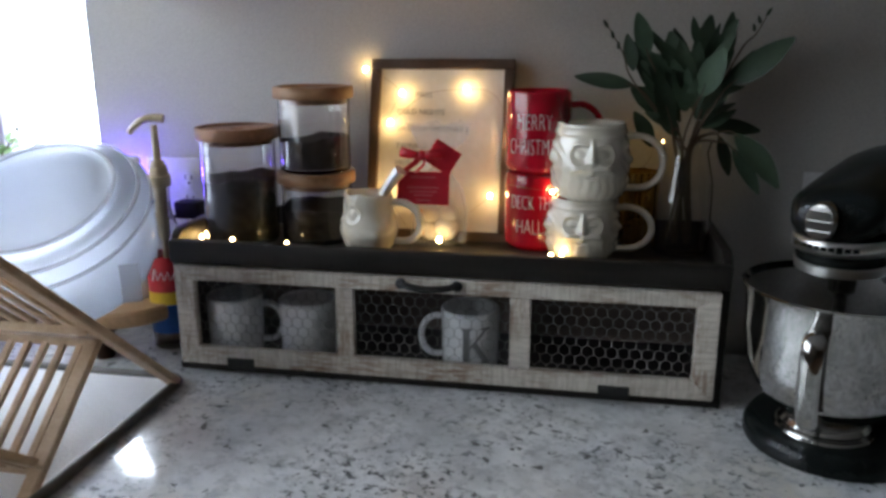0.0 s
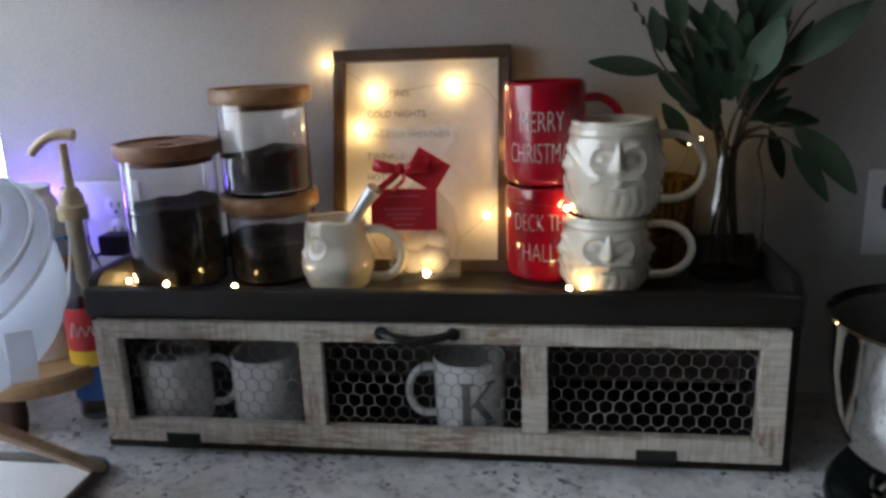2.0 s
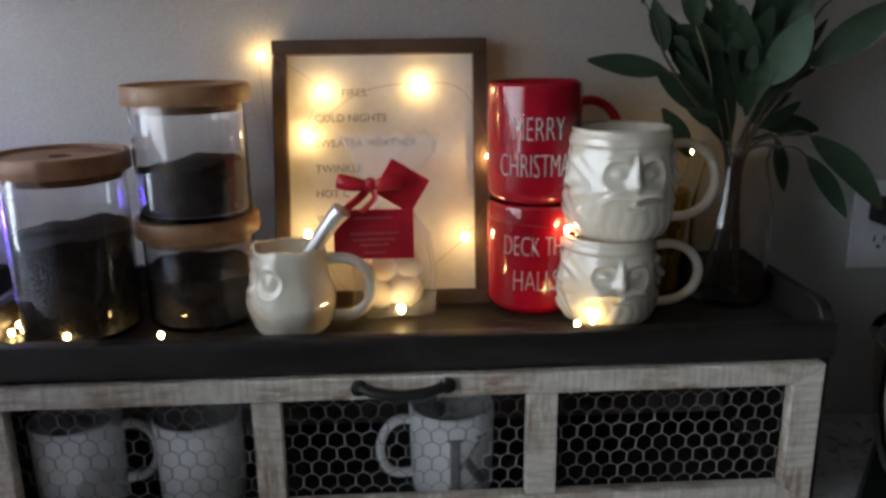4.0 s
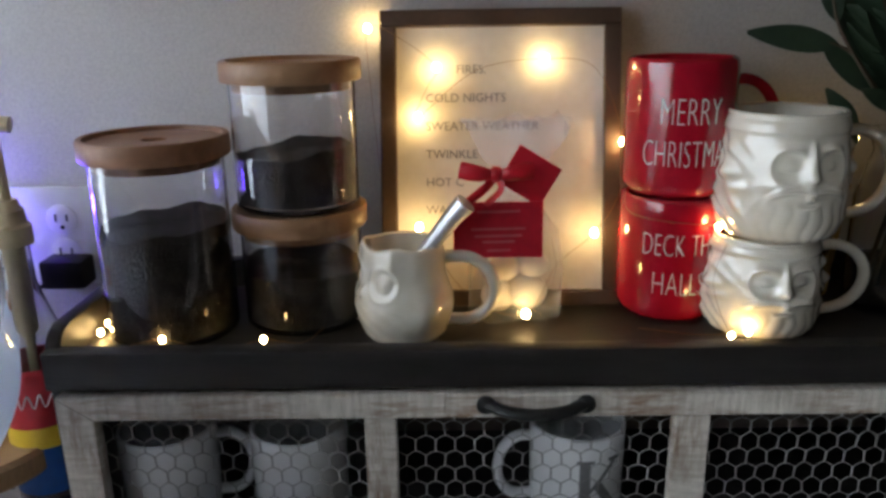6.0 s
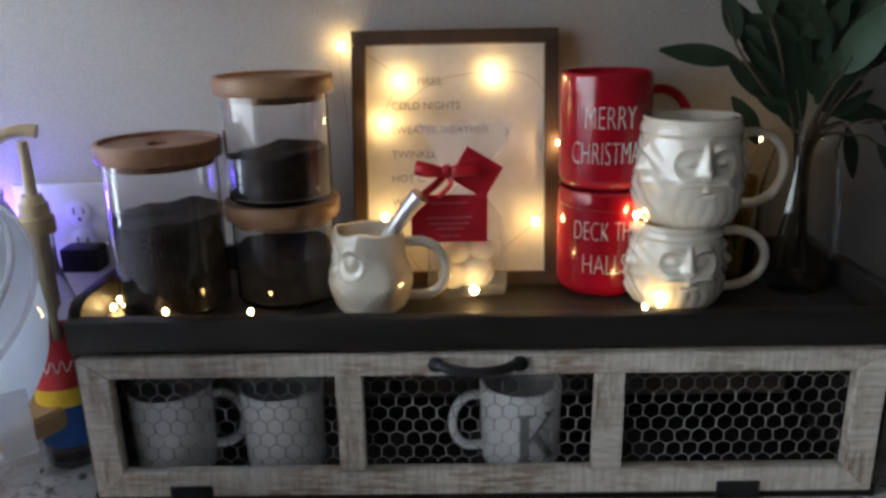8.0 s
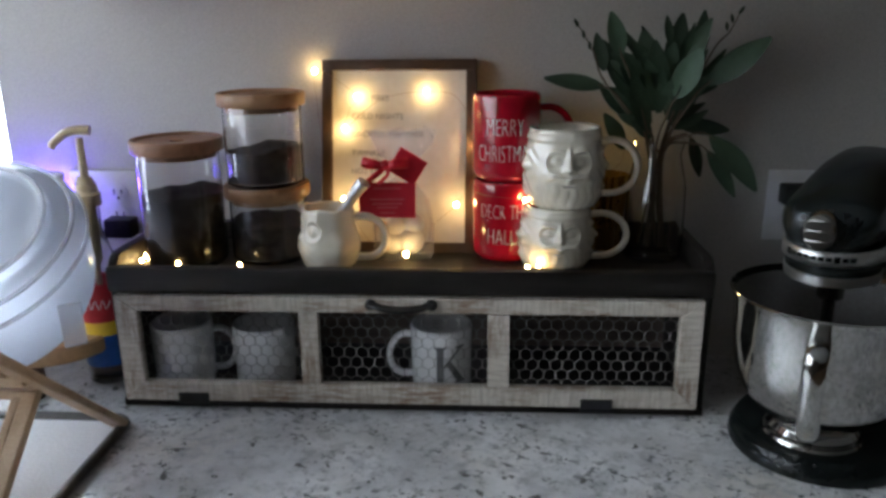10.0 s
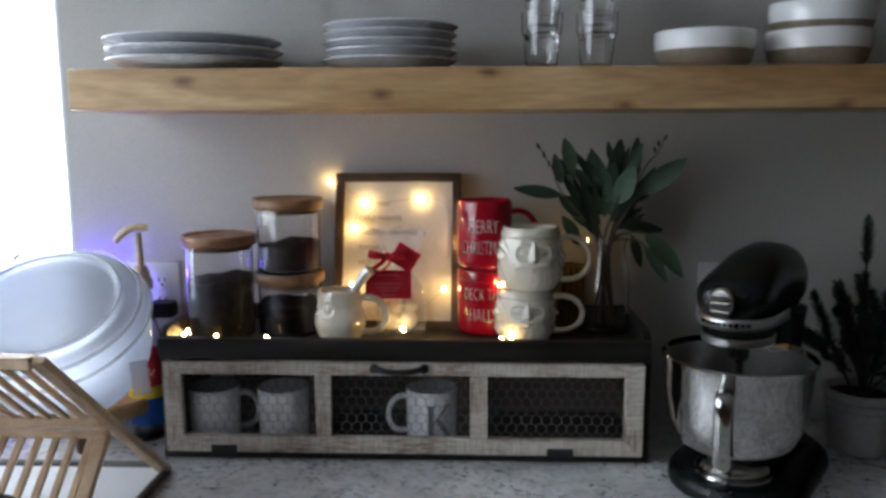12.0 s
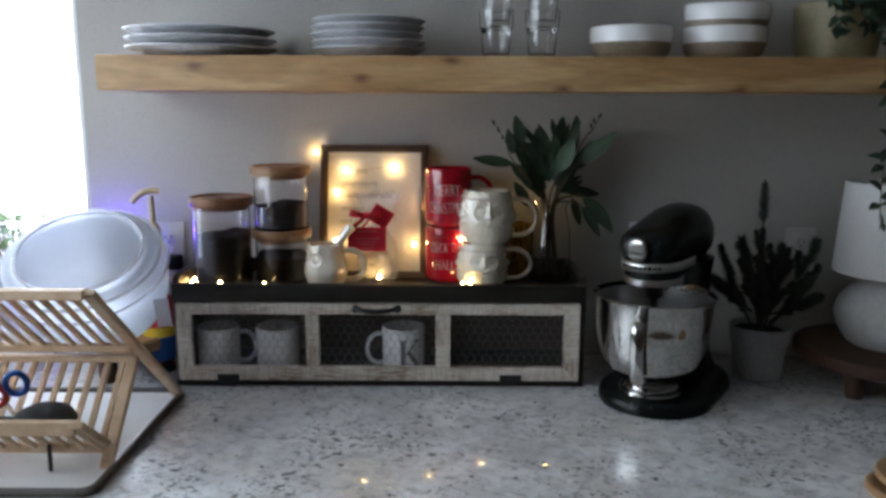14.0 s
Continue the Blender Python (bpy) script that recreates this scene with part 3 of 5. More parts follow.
fp = thing("planter", (0.722, 1.20, SHELF), "cream glazed planter with trailing ivy on the shelf", "planter")
part("pot", lathe([(0, 0), (0.070, 0), (0.076, 0.004), (0.084, 0.06), (0.086, 0.112), (0.083, 0.115), (0.080, 0.110), (0.07, 0.02), (0, 0.02)], 48), M_FLORAL, fp)
part("soil", lathe([(0, 0.10), (0.079, 0.098)], 32), M_SOIL, fp)
rng = random.Random(5)
vines = [[(0.0, -0.05, 0.10), (0.015, -0.10, 0.115), (0.025, -0.13, 0.07), (0.034, -0.155, 0.0), (0.040, -0.165, -0.12), (0.036, -0.16, -0.22), (0.042, -0.155, -0.31)],
         [(0.02, -0.03, 0.10), (0.07, -0.08, 0.13), (0.11, -0.11, 0.10), (0.15, -0.15, 0.02), (0.16, -0.165, -0.10), (0.155, -0.16, -0.20)],
         [(-0.02, -0.05, 0.10), (-0.01, -0.085, 0.12), (0.0, -0.098, 0.09), (0.01, -0.10, 0.055)],
         [(0.03, -0.05, 0.10), (0.045, -0.09, 0.10), (0.05, -0.105, 0.06), (0.055, -0.11, 0.02)],
         [(-0.03, -0.04, 0.10), (-0.05, -0.08, 0.12), (-0.052, -0.10, 0.08), (-0.05, -0.10, 0.05)],
         [(0.03, 0.0, 0.1), (0.06, -0.02, 0.16), (0.10, -0.05, 0.18), (0.14, -0.08, 0.15)],
         [(0.0, 0.0, 0.1), (0.01, -0.02, 0.16), (0.03, -0.05, 0.19)]]
for k, v in enumerate(vines):
    line = smooth_line(v, 6)
    part("vine", tube(bmesh.new(), line, 0.0012, 5), M_STEM, fp)
    for i in list(range(2, len(line))) + list(range(4, len(line), 3)):
        a = line[i]
        d = Vector((rng.uniform(-1, 1), rng.uniform(-0.9, 0.1), rng.uniform(-0.8, 0.5))).normalized()
        part("leaf", leaf(a, a + d * rng.uniform(0.026, 0.040), rng.uniform(0.015, 0.022), 0.2, 0.2, rng.uniform(-0.8, 0.8), 6), M_LEAF, fp)


# ---- low cabinet with wire door ----
cab = thing("mug_cabinet", (-0.652, 1.112, 0), "black-stained low wooden cabinet with a whitewashed wire-mesh door", "cabinet")
W, D = 0.862, WALL - 1.112 - 0.006
RIM, LIP = 0.2365, 0.2215    # height of the raised ends and of the front lip


def end_panel(x0, x1):
    """A side board that rises above the top, its front upper corner sawn to a curve."""
    line = [(0.004, 0.0145), (D, 0.0145), (D, RIM - 0.003), (D - 0.003, RIM)]
    line += [(0.026 - 0.022 * math.sin(radians(a)), RIM - 0.020 * (1 - math.cos(radians(a)))) for a in range(0, 91, 15)]
    bm = bmesh.new()
    a, b = ([bm.verts.new((x, y, z)) for y, z in line] for x in (x0, x1))
    bm.faces.new(a), bm.faces.new(b[::-1])
    for i in range(len(line)):
        j = (i + 1) % len(line)
        bm.faces.new((a[i], b[i], b[j], a[j]))
    bmesh.ops.bevel(bm, geom=[e for e in bm.edges if abs(e.verts[0].co.x - e.verts[1].co.x) < 1e-6], offset=0.0015, segments=1, affect="EDGES")
    return bm


part("side_panel", end_panel(0, 0.014), M_BLACKWOOD, cab, "raised black end board with a rounded corner")
part("side_panel", end_panel(W - 0.014, W), M_BLACKWOOD, cab, "raised black end board with a rounded corner")
part("bottom", box(bmesh.new(), 0, W, 0.0, D, 0, 0.014, 0.002), M_BLACKWOOD, cab)
part("back_panel", box(bmesh.new(), 0.0145, W - 0.0145, D - 0.008, D - 0.001, 0.0145, 0.1895), M_BROWNWOOD, cab, "unpainted brown back board")
part("top_board", box(bmesh.new(), 0.0145, W - 0.0145, 0.0125, D - 0.0125, 0.190, TOP, 0.001, 1), M_BLACKWOOD, cab, "worn black top board")
part("front_lip", box(bmesh.new(), 0.0005, W - 0.0005, -0.007, 0.0120, 0.1850, LIP, 0.0028, 2), M_BLACKWOOD, cab, "black front board with a worn upper edge")
part("back_rail", box(bmesh.new(), 0.0145, W - 0.0145, D - 0.0120, D - 0.001, 0.190, RIM, 0.0015, 1), M_BLACKWOOD, cab, "black back rail")
# door: x positions from the cabinet's corner
door = thing("door", (0, 0, 0), "", "")
for k in ("category", "label"):
    if k in door:
        del door[k]
door.parent = cab
dm = bmesh.new()
X0, X1, Z0, Z1 = 0.010, 0.849, 0.0165, 0.1815
XI0, XI1, ZI0, ZI1 = 0.042, 0.817, 0.046, 0.159
F0, F1 = -0.012, 0.003
M1, M2 = (0.278, 0.306), (0.549, 0.580)


def mitred(x0, x1, z0, z1, ix0, ix1, iz0, iz1, which):
    """One rail of the door frame with mitred ends."""
    q = {"top": [(x0, z1), (x1, z1), (ix1, iz1), (ix0, iz1)], "bottom": [(x0, z0), (ix0, iz0), (ix1, iz0), (x1, z0)],
         "left": [(x0, z0), (x0, z1), (ix0, iz1), (ix0, iz0)], "right": [(x1, z0), (ix1, iz0), (ix1, iz1), (x1, z1)]}[which]
    b = bmesh.new()
    a = [b.verts.new((x, F0, z)) for x, z in q]
    c = [b.verts.new((x, F1, z)) for x, z in q]
    b.faces.new(a), b.faces.new(c[::-1])
    for i in range(4):
        b.faces.new((a[i], c[i], c[(i + 1) % 4], a[(i + 1) % 4]))
    bmesh.ops.bevel(b, geom=list(b.edges), offset=0.0012, segments=1, affect="EDGES")
    return b


for w in ("top", "bottom"):
    part("rail", mitred(X0, X1, Z0, Z1, XI0, XI1, ZI0, ZI1, w), M_CHIPPED, door)
for w in ("left", "right"):
    part("stile", mitred(X0, X1, Z0, Z1, XI0, XI1, ZI0, ZI1, w), M_CHIPPED_V, door)
for a, b in (M1, M2):
    part("mullion", box(bmesh.new(), a, b, F0 + 0.001, F1, ZI0, ZI1, 0.0012, 1), M_CHIPPED_V, door)


def hexwire(x0, x1, z0, z1, y):
    """Woven hexagonal wire netting: twisted upright joints and bent single wires."""
    bm = bmesh.new()
    w, h = 0.0176, 0.0208
    rr = random.Random(int(x0 * 1000))
    shift = {}

    def node(x, z):
        k = (round(x * 2 / w), round(z * 4 / h))
        if k not in shift:
            shift[k] = (rr.uniform(-0.0007, 0.0007), rr.uniform(-0.0006, 0.0006), rr.uniform(-0.0004, 0.0004))
        d = shift[k]
        return Vector((x + d[0], y + d[2], z + d[1]))

    def run(pts, r):
        pts = [p for p in pts if x0 <= p.x <= x1 and z0 <= p.z <= z1]
        if len(pts) > 1:
            tube(bm, pts, r, 5)

    def bent(a, b, up):
        """A slightly bowed wire between two joints."""
        out = []
        for i in range(6):
            t = i / 5
            p = a.lerp(b, t)
            p.z += up * 0.0007 * math.sin(math.pi * t)
            out.append(p)
        return out

    row, z = 0, z0 - h
    while z < z1 + h:
        x = x0 + (w / 2 if row % 2 else 0) - w
        while x < x1 + w:
            a, b = node(x, z), node(x, z + h * 0.5)
            run([a.lerp(b, i / 4) for i in range(5)], 0.00075)
            run(bent(b, node(x + w / 2, z + h * 0.75), 1), 0.00050)
            run(bent(b, node(x - w / 2, z + h * 0.75), 1), 0.00050)
            x += w
        z += h * 0.75
        row += 1
    return bm


for a, b in ((XI0, M1[0]), (M1[1], M2[0]), (M2[1], XI1)):
    part("wire_mesh", hexwire(a - 0.002, b + 0.002, ZI0 - 0.002, ZI1 + 0.002, F1 + 0.002), M_WIRE, door, "galvanised hexagonal wire netting")
# pull handle and hinges
hb = tube(bmesh.new(), smooth_line([(0.386, F0 - 0.004, 0.1735), (0.402, F0 - 0.013, 0.1715), (0.427, F0 - 0.016, 0.1700), (0.452, F0 - 0.013, 0.1715), (0.468, F0 - 0.004, 0.1735)], 6), 0.0064, 10, 0.8)
for x in (0.384, 0.470):
    blob(hb, (x, F0 - 0.004, 0.1735), 0.0088, (1, 0.6, 1))
part("pull_handle", hb, M_IRON, door, "black cast-iron pull")
for x in (0.114, 0.706):
    b = box(bmesh.new(), x - 0.023, x + 0.023, F0 - 0.0028, F0 - 0.0002, 0.0145, 0.0305, 0.0008, 1)
    tube(b, [(x - 0.023, F0 - 0.003, 0.0125), (x + 0.023, F0 - 0.003, 0.0125)], 0.003, 8)
    part("hinge", b, M_IRON, door, "black butt hinge")


def plain_mug(at, rz, letter=""):
    top = thing("coffee_mug", at, "white glazed coffee mug with a grey letter K" if letter else "plain white glazed coffee mug inside the wire cabinet", "mug", rz, "white mugs in the cabinet")
    part("body", mug_body(0.0455, 0.0470, 0.100), M_MUG, top)
    part("handle", handle(0.0455, 0.018, 0.084, 0.034, 0.0068), M_MUG, top)
    return top


plain_mug((-0.578, 1.176, 0.0145), 12)
plain_mug((-0.449, 1.177, 0.0145), 100)
k = plain_mug((-0.174, 1.180, 0.0145), 186, "K")
kb = bmesh.new()
for a, b, w in (((-0.014, 0.0), (-0.014, 0.058), 0.0105), ((-0.022, 0.001), (-0.005, 0.001), 0.003), ((-0.022, 0.057), (-0.005, 0.057), 0.003), ((-0.010, 0.024), (0.018, 0.057), 0.0034), ((-0.002, 0.033), (0.019, 0.001), 0.0095), ((0.009, 0.001), (0.027, 0.001), 0.003), ((0.010, 0.057), (0.025, 0.057), 0.003)):
    bar(kb, (a[0], 0, a[1]), (b[0], 0, b[1]), w, 0.0006, 0, (0, 1, 0.001))
bmesh.ops.subdivide_edges(kb, edges=list(kb.edges), cuts=4, use_grid_fill=True)
part("lettering", wrap(kb, 0.0475, -72 - 186, 0.020), M_GREYINK, k, "large grey serif K", False)


# ---- on top of the cabinet ----
def canister(at, r, h, fill, lid_m, lab, seed, lid=True, knob=True):
    top = thing("glass_canister", at, lab, "canister", group="coffee canisters")
    gl = [(0, 0), (r - 0.004, 0), (r, 0.004), (r, h), (r - 0.0022, h), (r - 0.0022, 0.006), (r - 0.006, 0.004), (0, 0.004)]
    part("jar", lathe(gl, 64), M_GLASS, top, "clear straight-sided glass")
    rr = random.Random(seed)
    ph = [rr.uniform(0, 6) for _ in range(4)]
    q = r - 0.0030
    bm = bmesh.new()
    seg, rings = 56, 7
    cen = bm.verts.new((0, 0, fill + 0.002))
    last = None
    for i in range(1, rings + 1):
        ring = []
        for j in range(seg):
            a = 2 * math.pi * j / seg
            z = fill + (0.004 * math.sin(a + ph[0]) + 0.0022 * math.sin(3 * a + ph[1]) + 0.0012 * math.sin(7 * a + ph[2])) * i / rings + 0.0008 * rr.uniform(-1, 1)
            ring.append(bm.verts.new((q * i / rings * math.cos(a), q * i / rings * math.sin(a), z)))
        for j in range(seg):
            k2 = (j + 1) % seg
            bm.faces.new((ring[j], ring[k2], last[k2], last[j]) if last else (ring[j], ring[k2], cen))
        last = ring
    low = [bm.verts.new((v.co.x, v.co.y, 0.0068)) for v in last]
    for j in range(seg):
        k2 = (j + 1) % seg
        bm.faces.new((last[j], low[j], low[k2], last[k2]))
    bm.faces.new(low)
    part("coffee", bm, M_COFFEE, top, "dark ground coffee with an uneven top")
    R = r + 0.0065
    t = 0.0195
    pr = [(0, h - 0.008), (r - 0.004, h - 0.008), (r - 0.004, h + 0.0005), (R - 0.001, h + 0.0005), (R, h + 0.002), (R, h + t - 0.002), (R - 0.0015, h + t), (R - 0.006, h + t), (R - 0.0075, h + t - 0.004), (0.014, h + t - 0.004), (0.0115, h + t - 0.0045), (0.0110, h + t - 0.016), (0, h + t - 0.016)]
    part("lid", lathe(pr, 64), lid_m, top, "round wooden lid with a finger hole")
    return top


canister((-0.566, 1.203, TOP), 0.0605, 0.170, 0.108, M_ACACIA, "tall glass canister of ground coffee with acacia lid", 1)
canister((-0.443, 1.232, TOP), 0.0585, 0.097, 0.058, M_OAK, "short glass canister of dark coffee with beech lid", 2)
canister((-0.443, 1.233, TOP + 0.1168), 0.0585, 0.117, 0.054, M_OAK, "glass canister half full of ground coffee stacked on another", 3)

# framed print leaning on the wall
fr = thing("framed_print", (-0.368, 1.253, TOP), "brown wooden picture frame with a typewritten winter list", "picture frame", tilt=(-12.6, 0), rz=-1.5)
FW, FH, FT, FD = 0.244, 0.302, 0.0165, 0.016
for a in ((0, FW, 0, FT), (0, FW, FH - FT, FH), (0, FT, FT, FH - FT), (FW - FT, FW, FT, FH - FT)):
    part("frame_bar", box(bmesh.new(), a[0], a[1], 0, FD, a[2], a[3], 0.0012, 1), M_FRAME, fr)
part("backing", box(bmesh.new(), 0.004, FW - 0.004, FD - 0.003, FD - 0.0005, 0.004, FH - 0.004), M_FRAME, fr)
part("print", box(bmesh.new(), FT - 0.002, FW - FT + 0.002, 0.008, 0.010, FT - 0.002, FH - FT + 0.002), M_PAPER, fr, "ivory paper print")
for i, s in enumerate(("         FIRES.", "COLD NIGHTS", "SWEATER WEATHER", "TWINKLE", "HOT C", "WARM")):
    b = letters(s, 0.0125, 1.0, 0, 0.0001, "LEFT")
    bmesh.ops.translate(b, verts=b.verts, vec=(0.046, 0.0076, 0.239 - 0.0287 * i))
    part("lettering", b, M_INK, fr, "", False)


def red_mug(z, lines, rz, h):
    top = thing("red_mug", (-0.077, 1.245, z), "glossy red mug with tall thin white lettering", "mug", rz, "stacked red mugs")
    part("body", mug_body(0.0515, 0.0515, h, 0.004, lambda a, zz, r: r * (1 - 0.13 * max(0, 1 - zz / 0.016) ** 2 - 0.035 * max(0, (zz - h + 0.018) / 0.018) ** 2)), M_RED, top)
    part("handle", handle(0.049, 0.030, 0.106, 0.050, 0.0068, 0.8), M_RED, top)
    for txt, zt, size, sq in lines:
        part("lettering", wrap(letters(txt, size, sq, -0.0010, 0.0003), 0.0517, -90 - rz - 4, zt), M_LETTER, top, "thin white capitals", False)
    return top


red_mug(TOP, (("DECK THE", 0.069, 0.032, 0.50), ("HALLS", 0.030, 0.034, 0.55)), 10, 0.1225)
red_mug(TOP + 0.122, (("MERRY", 0.070, 0.036, 0.52), ("CHRISTMAS", 0.032, 0.036, 0.46)), 10, 0.128)


def bumps(a, z, items):
    """Sum of soft bumps: angle (degrees), height, spread in angle, spread in height, amount."""
    s = 0.0
    for a0, z0, sa, sz, am in items:
        d = (a - radians(a0) + math.pi) % (2 * math.pi) - math.pi
        s += am * math.exp(-(d / radians(sa)) ** 2 - ((z - z0) / sz) ** 2)
    return s


def bearded_mug(at, rz, h, r):
    top = thing("bearded_face_mug", at, "cream glazed ceramic mug with a moulded bearded face", "mug", rz, "stacked face mugs")

    def soft(x):
        return 1 / (1 + math.exp(-max(-40.0, min(40.0, x))))

    def shape(a, z, q):
        zz = z * 0.104 / h
        d = (a + math.pi / 2 + math.pi) % (2 * math.pi) - math.pi
        u = d * 0.054
        s = 0.0
        # eye sockets with closed lids, round rims and brows
        for side in (-1, 1):
            ex, ez = u - side * 0.0178, zz - 0.0640
            e = math.hypot(ex * 0.95, ez)
            s -= 0.0042 * math.exp(-(e / 0.0112) ** 4)
            s += 0.0013 * math.exp(-((e - 0.0140) / 0.0018) ** 2) * (1 - 0.5 * soft((0.012 - side * u) / 0.002))
            s += 0.0034 * math.exp(-(ex / 0.0085) ** 2 - ((ez - 0.0008) / 0.0060) ** 2)
            s -= 0.0012 * math.exp(-(ex / 0.0080) ** 4 - ((ez + 0.0042 - 18 * ex * ex) / 0.0011) ** 2)
            s += 0.0024 * math.exp(-(ex / 0.0120) ** 4 - ((ez - 0.0150 + 14 * ex * ex) / 0.0030) ** 2)
            # cheeks
            s += 0.0028 * math.exp(-((u - side * 0.0250) / 0.0090) ** 2 - ((zz - 0.0490) / 0.0055) ** 2)
            # moustache sweeping out and down
            w = side * u
            if w > -0.003:
                zc = 0.0425 + 0.0030 * math.sin(w * 95) - 7.0 * max(0, w - 0.012) ** 2
                s += 0.0040 * math.exp(-((zz - zc) / (0.0046 - 0.05 * max(0, w))) ** 2) * soft((0.031 - w) / 0.0022) * (0.85 + 0.22 * math.sin(1250 * (zz - zc) + 160 * w))
            # tufts beside the face
            s += 0.0062 * math.exp(-((d - side * 1.36) / 0.15) ** 2 - ((zz - 0.0560) / 0.0085) ** 2)
            s += 0.0034 * math.exp(-((d - side * 1.30) / 0.15) ** 2 - ((zz - 0.0750) / 0.0080) ** 2)
        # nose: narrow bridge and a round tip
        s += 0.0048 * math.exp(-(u / (0.0030 + 0.12 * max(0, 0.074 - zz))) ** 2) * soft((zz - 0.0535) / 0.0012) * soft((0.0800 - zz) / 0.0022)
        s += 0.0042 * math.exp(-(u / 0.0058) ** 2 - ((zz - 0.0545) / 0.0052) ** 2)
        # lower lip
        s -= 0.0022 * math.exp(-(u / 0.0075) ** 4 - ((zz - 0.0350) / 0.0018) ** 2)
        s += 0.0016 * math.exp(-(u / 0.0060) ** 2 - ((zz - 0.0315) / 0.0022) ** 2)
        front = math.exp(-(d / 1.02) ** 8)
        belly = 0.0068 * math.sin(math.pi * min(1, (zz + 0.012) / 0.112)) ** 0.9 - 0.0045 * math.exp(-(zz / 0.010) ** 2)
        brim = 0.0022 * soft((zz - 0.0885) / 0.0007) - 0.0010 * math.exp(-((zz - 0.0990) / 0.0022) ** 2)
        low = soft((0.0335 + 3.0 * u * u - zz) / 0.0016)
        wave = 13 * d + 0.5 * math.sin(zz * 190 + 3 * d)
        beard = 0.0006 * (abs(math.sin(wave)) ** 0.7 * 2 - 1) * low * front
        curls = (1 - front) * 0.0019 * math.sin(11 * a + 2.2 * math.sin(130 * zz + a)) * math.sin(215 * zz + 5 * a) * soft((0.086 - zz) / 0.002) * min(1, zz / 0.01)
        return q + s + belly + brim + beard + curls
    bm = mug_body(r - 0.0045, r - 0.0070, h, 0.0045, shape, 260, 0.003)
    part("body", bm, M_CREAM, top, "", True, 180)
    part("handle", handle(r - 0.002, h * 0.12, h * 0.82, 0.056, 0.0062, 0.85, -0.001), M_CREAM, top, "", True, 180).rotation_euler = (0, 0, radians(8 - rz))
    return top


bearded_mug((-0.003, 1.197, TOP), 2, 0.094, 0.0530)
bearded_mug((0.005, 1.197, TOP + 0.0935), 3, 0.113, 0.0560)

# owl mug with spoon
owl = thing("owl_mug", (-0.341, 1.188, TOP), "small cream owl-shaped mug holding a steel spoon", "mug", -54)
EYES = [(0, 0.051, 5, 0.006, 0.0050), (-82, 0.034, 16, 0.018, 0.0052), (82, 0.034, 16, 0.018, 0.0052), (0, 0.070, 12, 0.012, -0.0012)]


def owl_shape(a, z, q):
    t = z / 0.090
    s = 0.0115 * math.exp(-((t - 0.36) / 0.30) ** 2) + 0.0035 * math.exp(-((t - 0.86) / 0.16) ** 2) + bumps(a + math.pi / 2, z, EYES)
    front = (a + math.pi / 2 + math.pi) % (2 * math.pi) - math.pi
    for side in (-30, 30):
        d = front - radians(side)
        e = math.hypot(d * 0.042, z - 0.060)
        s += 0.0015 * math.exp(-((e - 0.0150) / 0.0030) ** 2) - 0.0010 * math.exp(-((e - 0.0100) / 0.0030) ** 2) + 0.0020 * math.exp(-(e / 0.0052) ** 2)
        s += 0.0030 * math.exp(-((front - radians(side * 1.35)) / 0.16) ** 2 - ((z - 0.082) / 0.010) ** 2)
    if abs(front) < 1.0 and z < 0.038:
        s += 0.0004 * math.sin(front * 14 + (math.pi if int(z / 0.0075) % 2 else 0)) * math.sin(z / 0.0075 * math.pi) ** 2
    return q + s


ob = mug_body(0.0362, 0.0350, 0.090, 0.004, owl_shape, 160, 0.003)
for v in ob.verts:
    if v.co.z > 0.066:    # pointed ears on a dipping rim
        g = (math.atan2(v.co.y, v.co.x) + math.pi / 2 + math.pi) % (2 * math.pi) - math.pi
        v.co.z += ((v.co.z - 0.066) / 0.024) ** 2 * (0.0034 * math.exp(-((abs(g) - 0.80) / 0.34) ** 2) - 0.0014 * math.exp(-(g / 0.45) ** 2))
part("body", ob, M_CREAM, owl, "", True, 110)
hh = handle(0.041, 0.012, 0.076, 0.044, 0.0062, 1.0)
bmesh.ops.rotate(hh, verts=hh.verts, matrix=Matrix.Rotation(radians(54), 3, "Z"))
part("handle", hh, M_CREAM, owl)
sp = thing("spoon", (-0.345, 1.188, TOP + 0.008), "steel spoon with a broad handle standing in the owl mug", "spoon")
b = tube(bmesh.new(), smooth_line([(-0.018, 0.002, 0.004), (0.004, -0.002, 0.045), (0.028, -0.010, 0.078), (0.050, -0.016, 0.108), (0.062, -0.018, 0.122)], 6), 0.0104, 12, 0.80, True, lambda t: 0.55 + 0.70 * t)
part("handle", b, M_SPOON, sp)
part("bowl", blob(bmesh.new(), (-0.017, 0.002, 0.0055), 0.011, (1, 1, 0.5)), M_SPOON, sp)

# gift bag
bag = thing("gift_bag", (-0.234, 1.224, TOP), "clear cellophane treat bag with red ribbon and red card tag", "gift bag", 3)
rr = random.Random(11)
rings = [(0, 0.042, 0.020), (0.004, 0.045, 0.024), (0.05, 0.046, 0.024), (0.09, 0.040, 0.018), (0.118, 0.020, 0.010), (0.132, 0.007, 0.006), (0.142, 0.012, 0.007), (0.160, 0.030, 0.010), (0.185, 0.044, 0.012), (0.196, 0.050, 0.014)]
bm = bmesh.new()
vv = []
for z, a, c in rings:
    vv.append([bm.verts.new((a * math.cos(t) * (1 + rr.uniform(-0.10, 0.10)), c * math.sin(t) * (1 + rr.uniform(-0.22, 0.22)), z + (rr.uniform(-0.008, 0.010) if z > 0.17 else 0))) for t in [2 * math.pi * j / 28 for j in range(28)]])
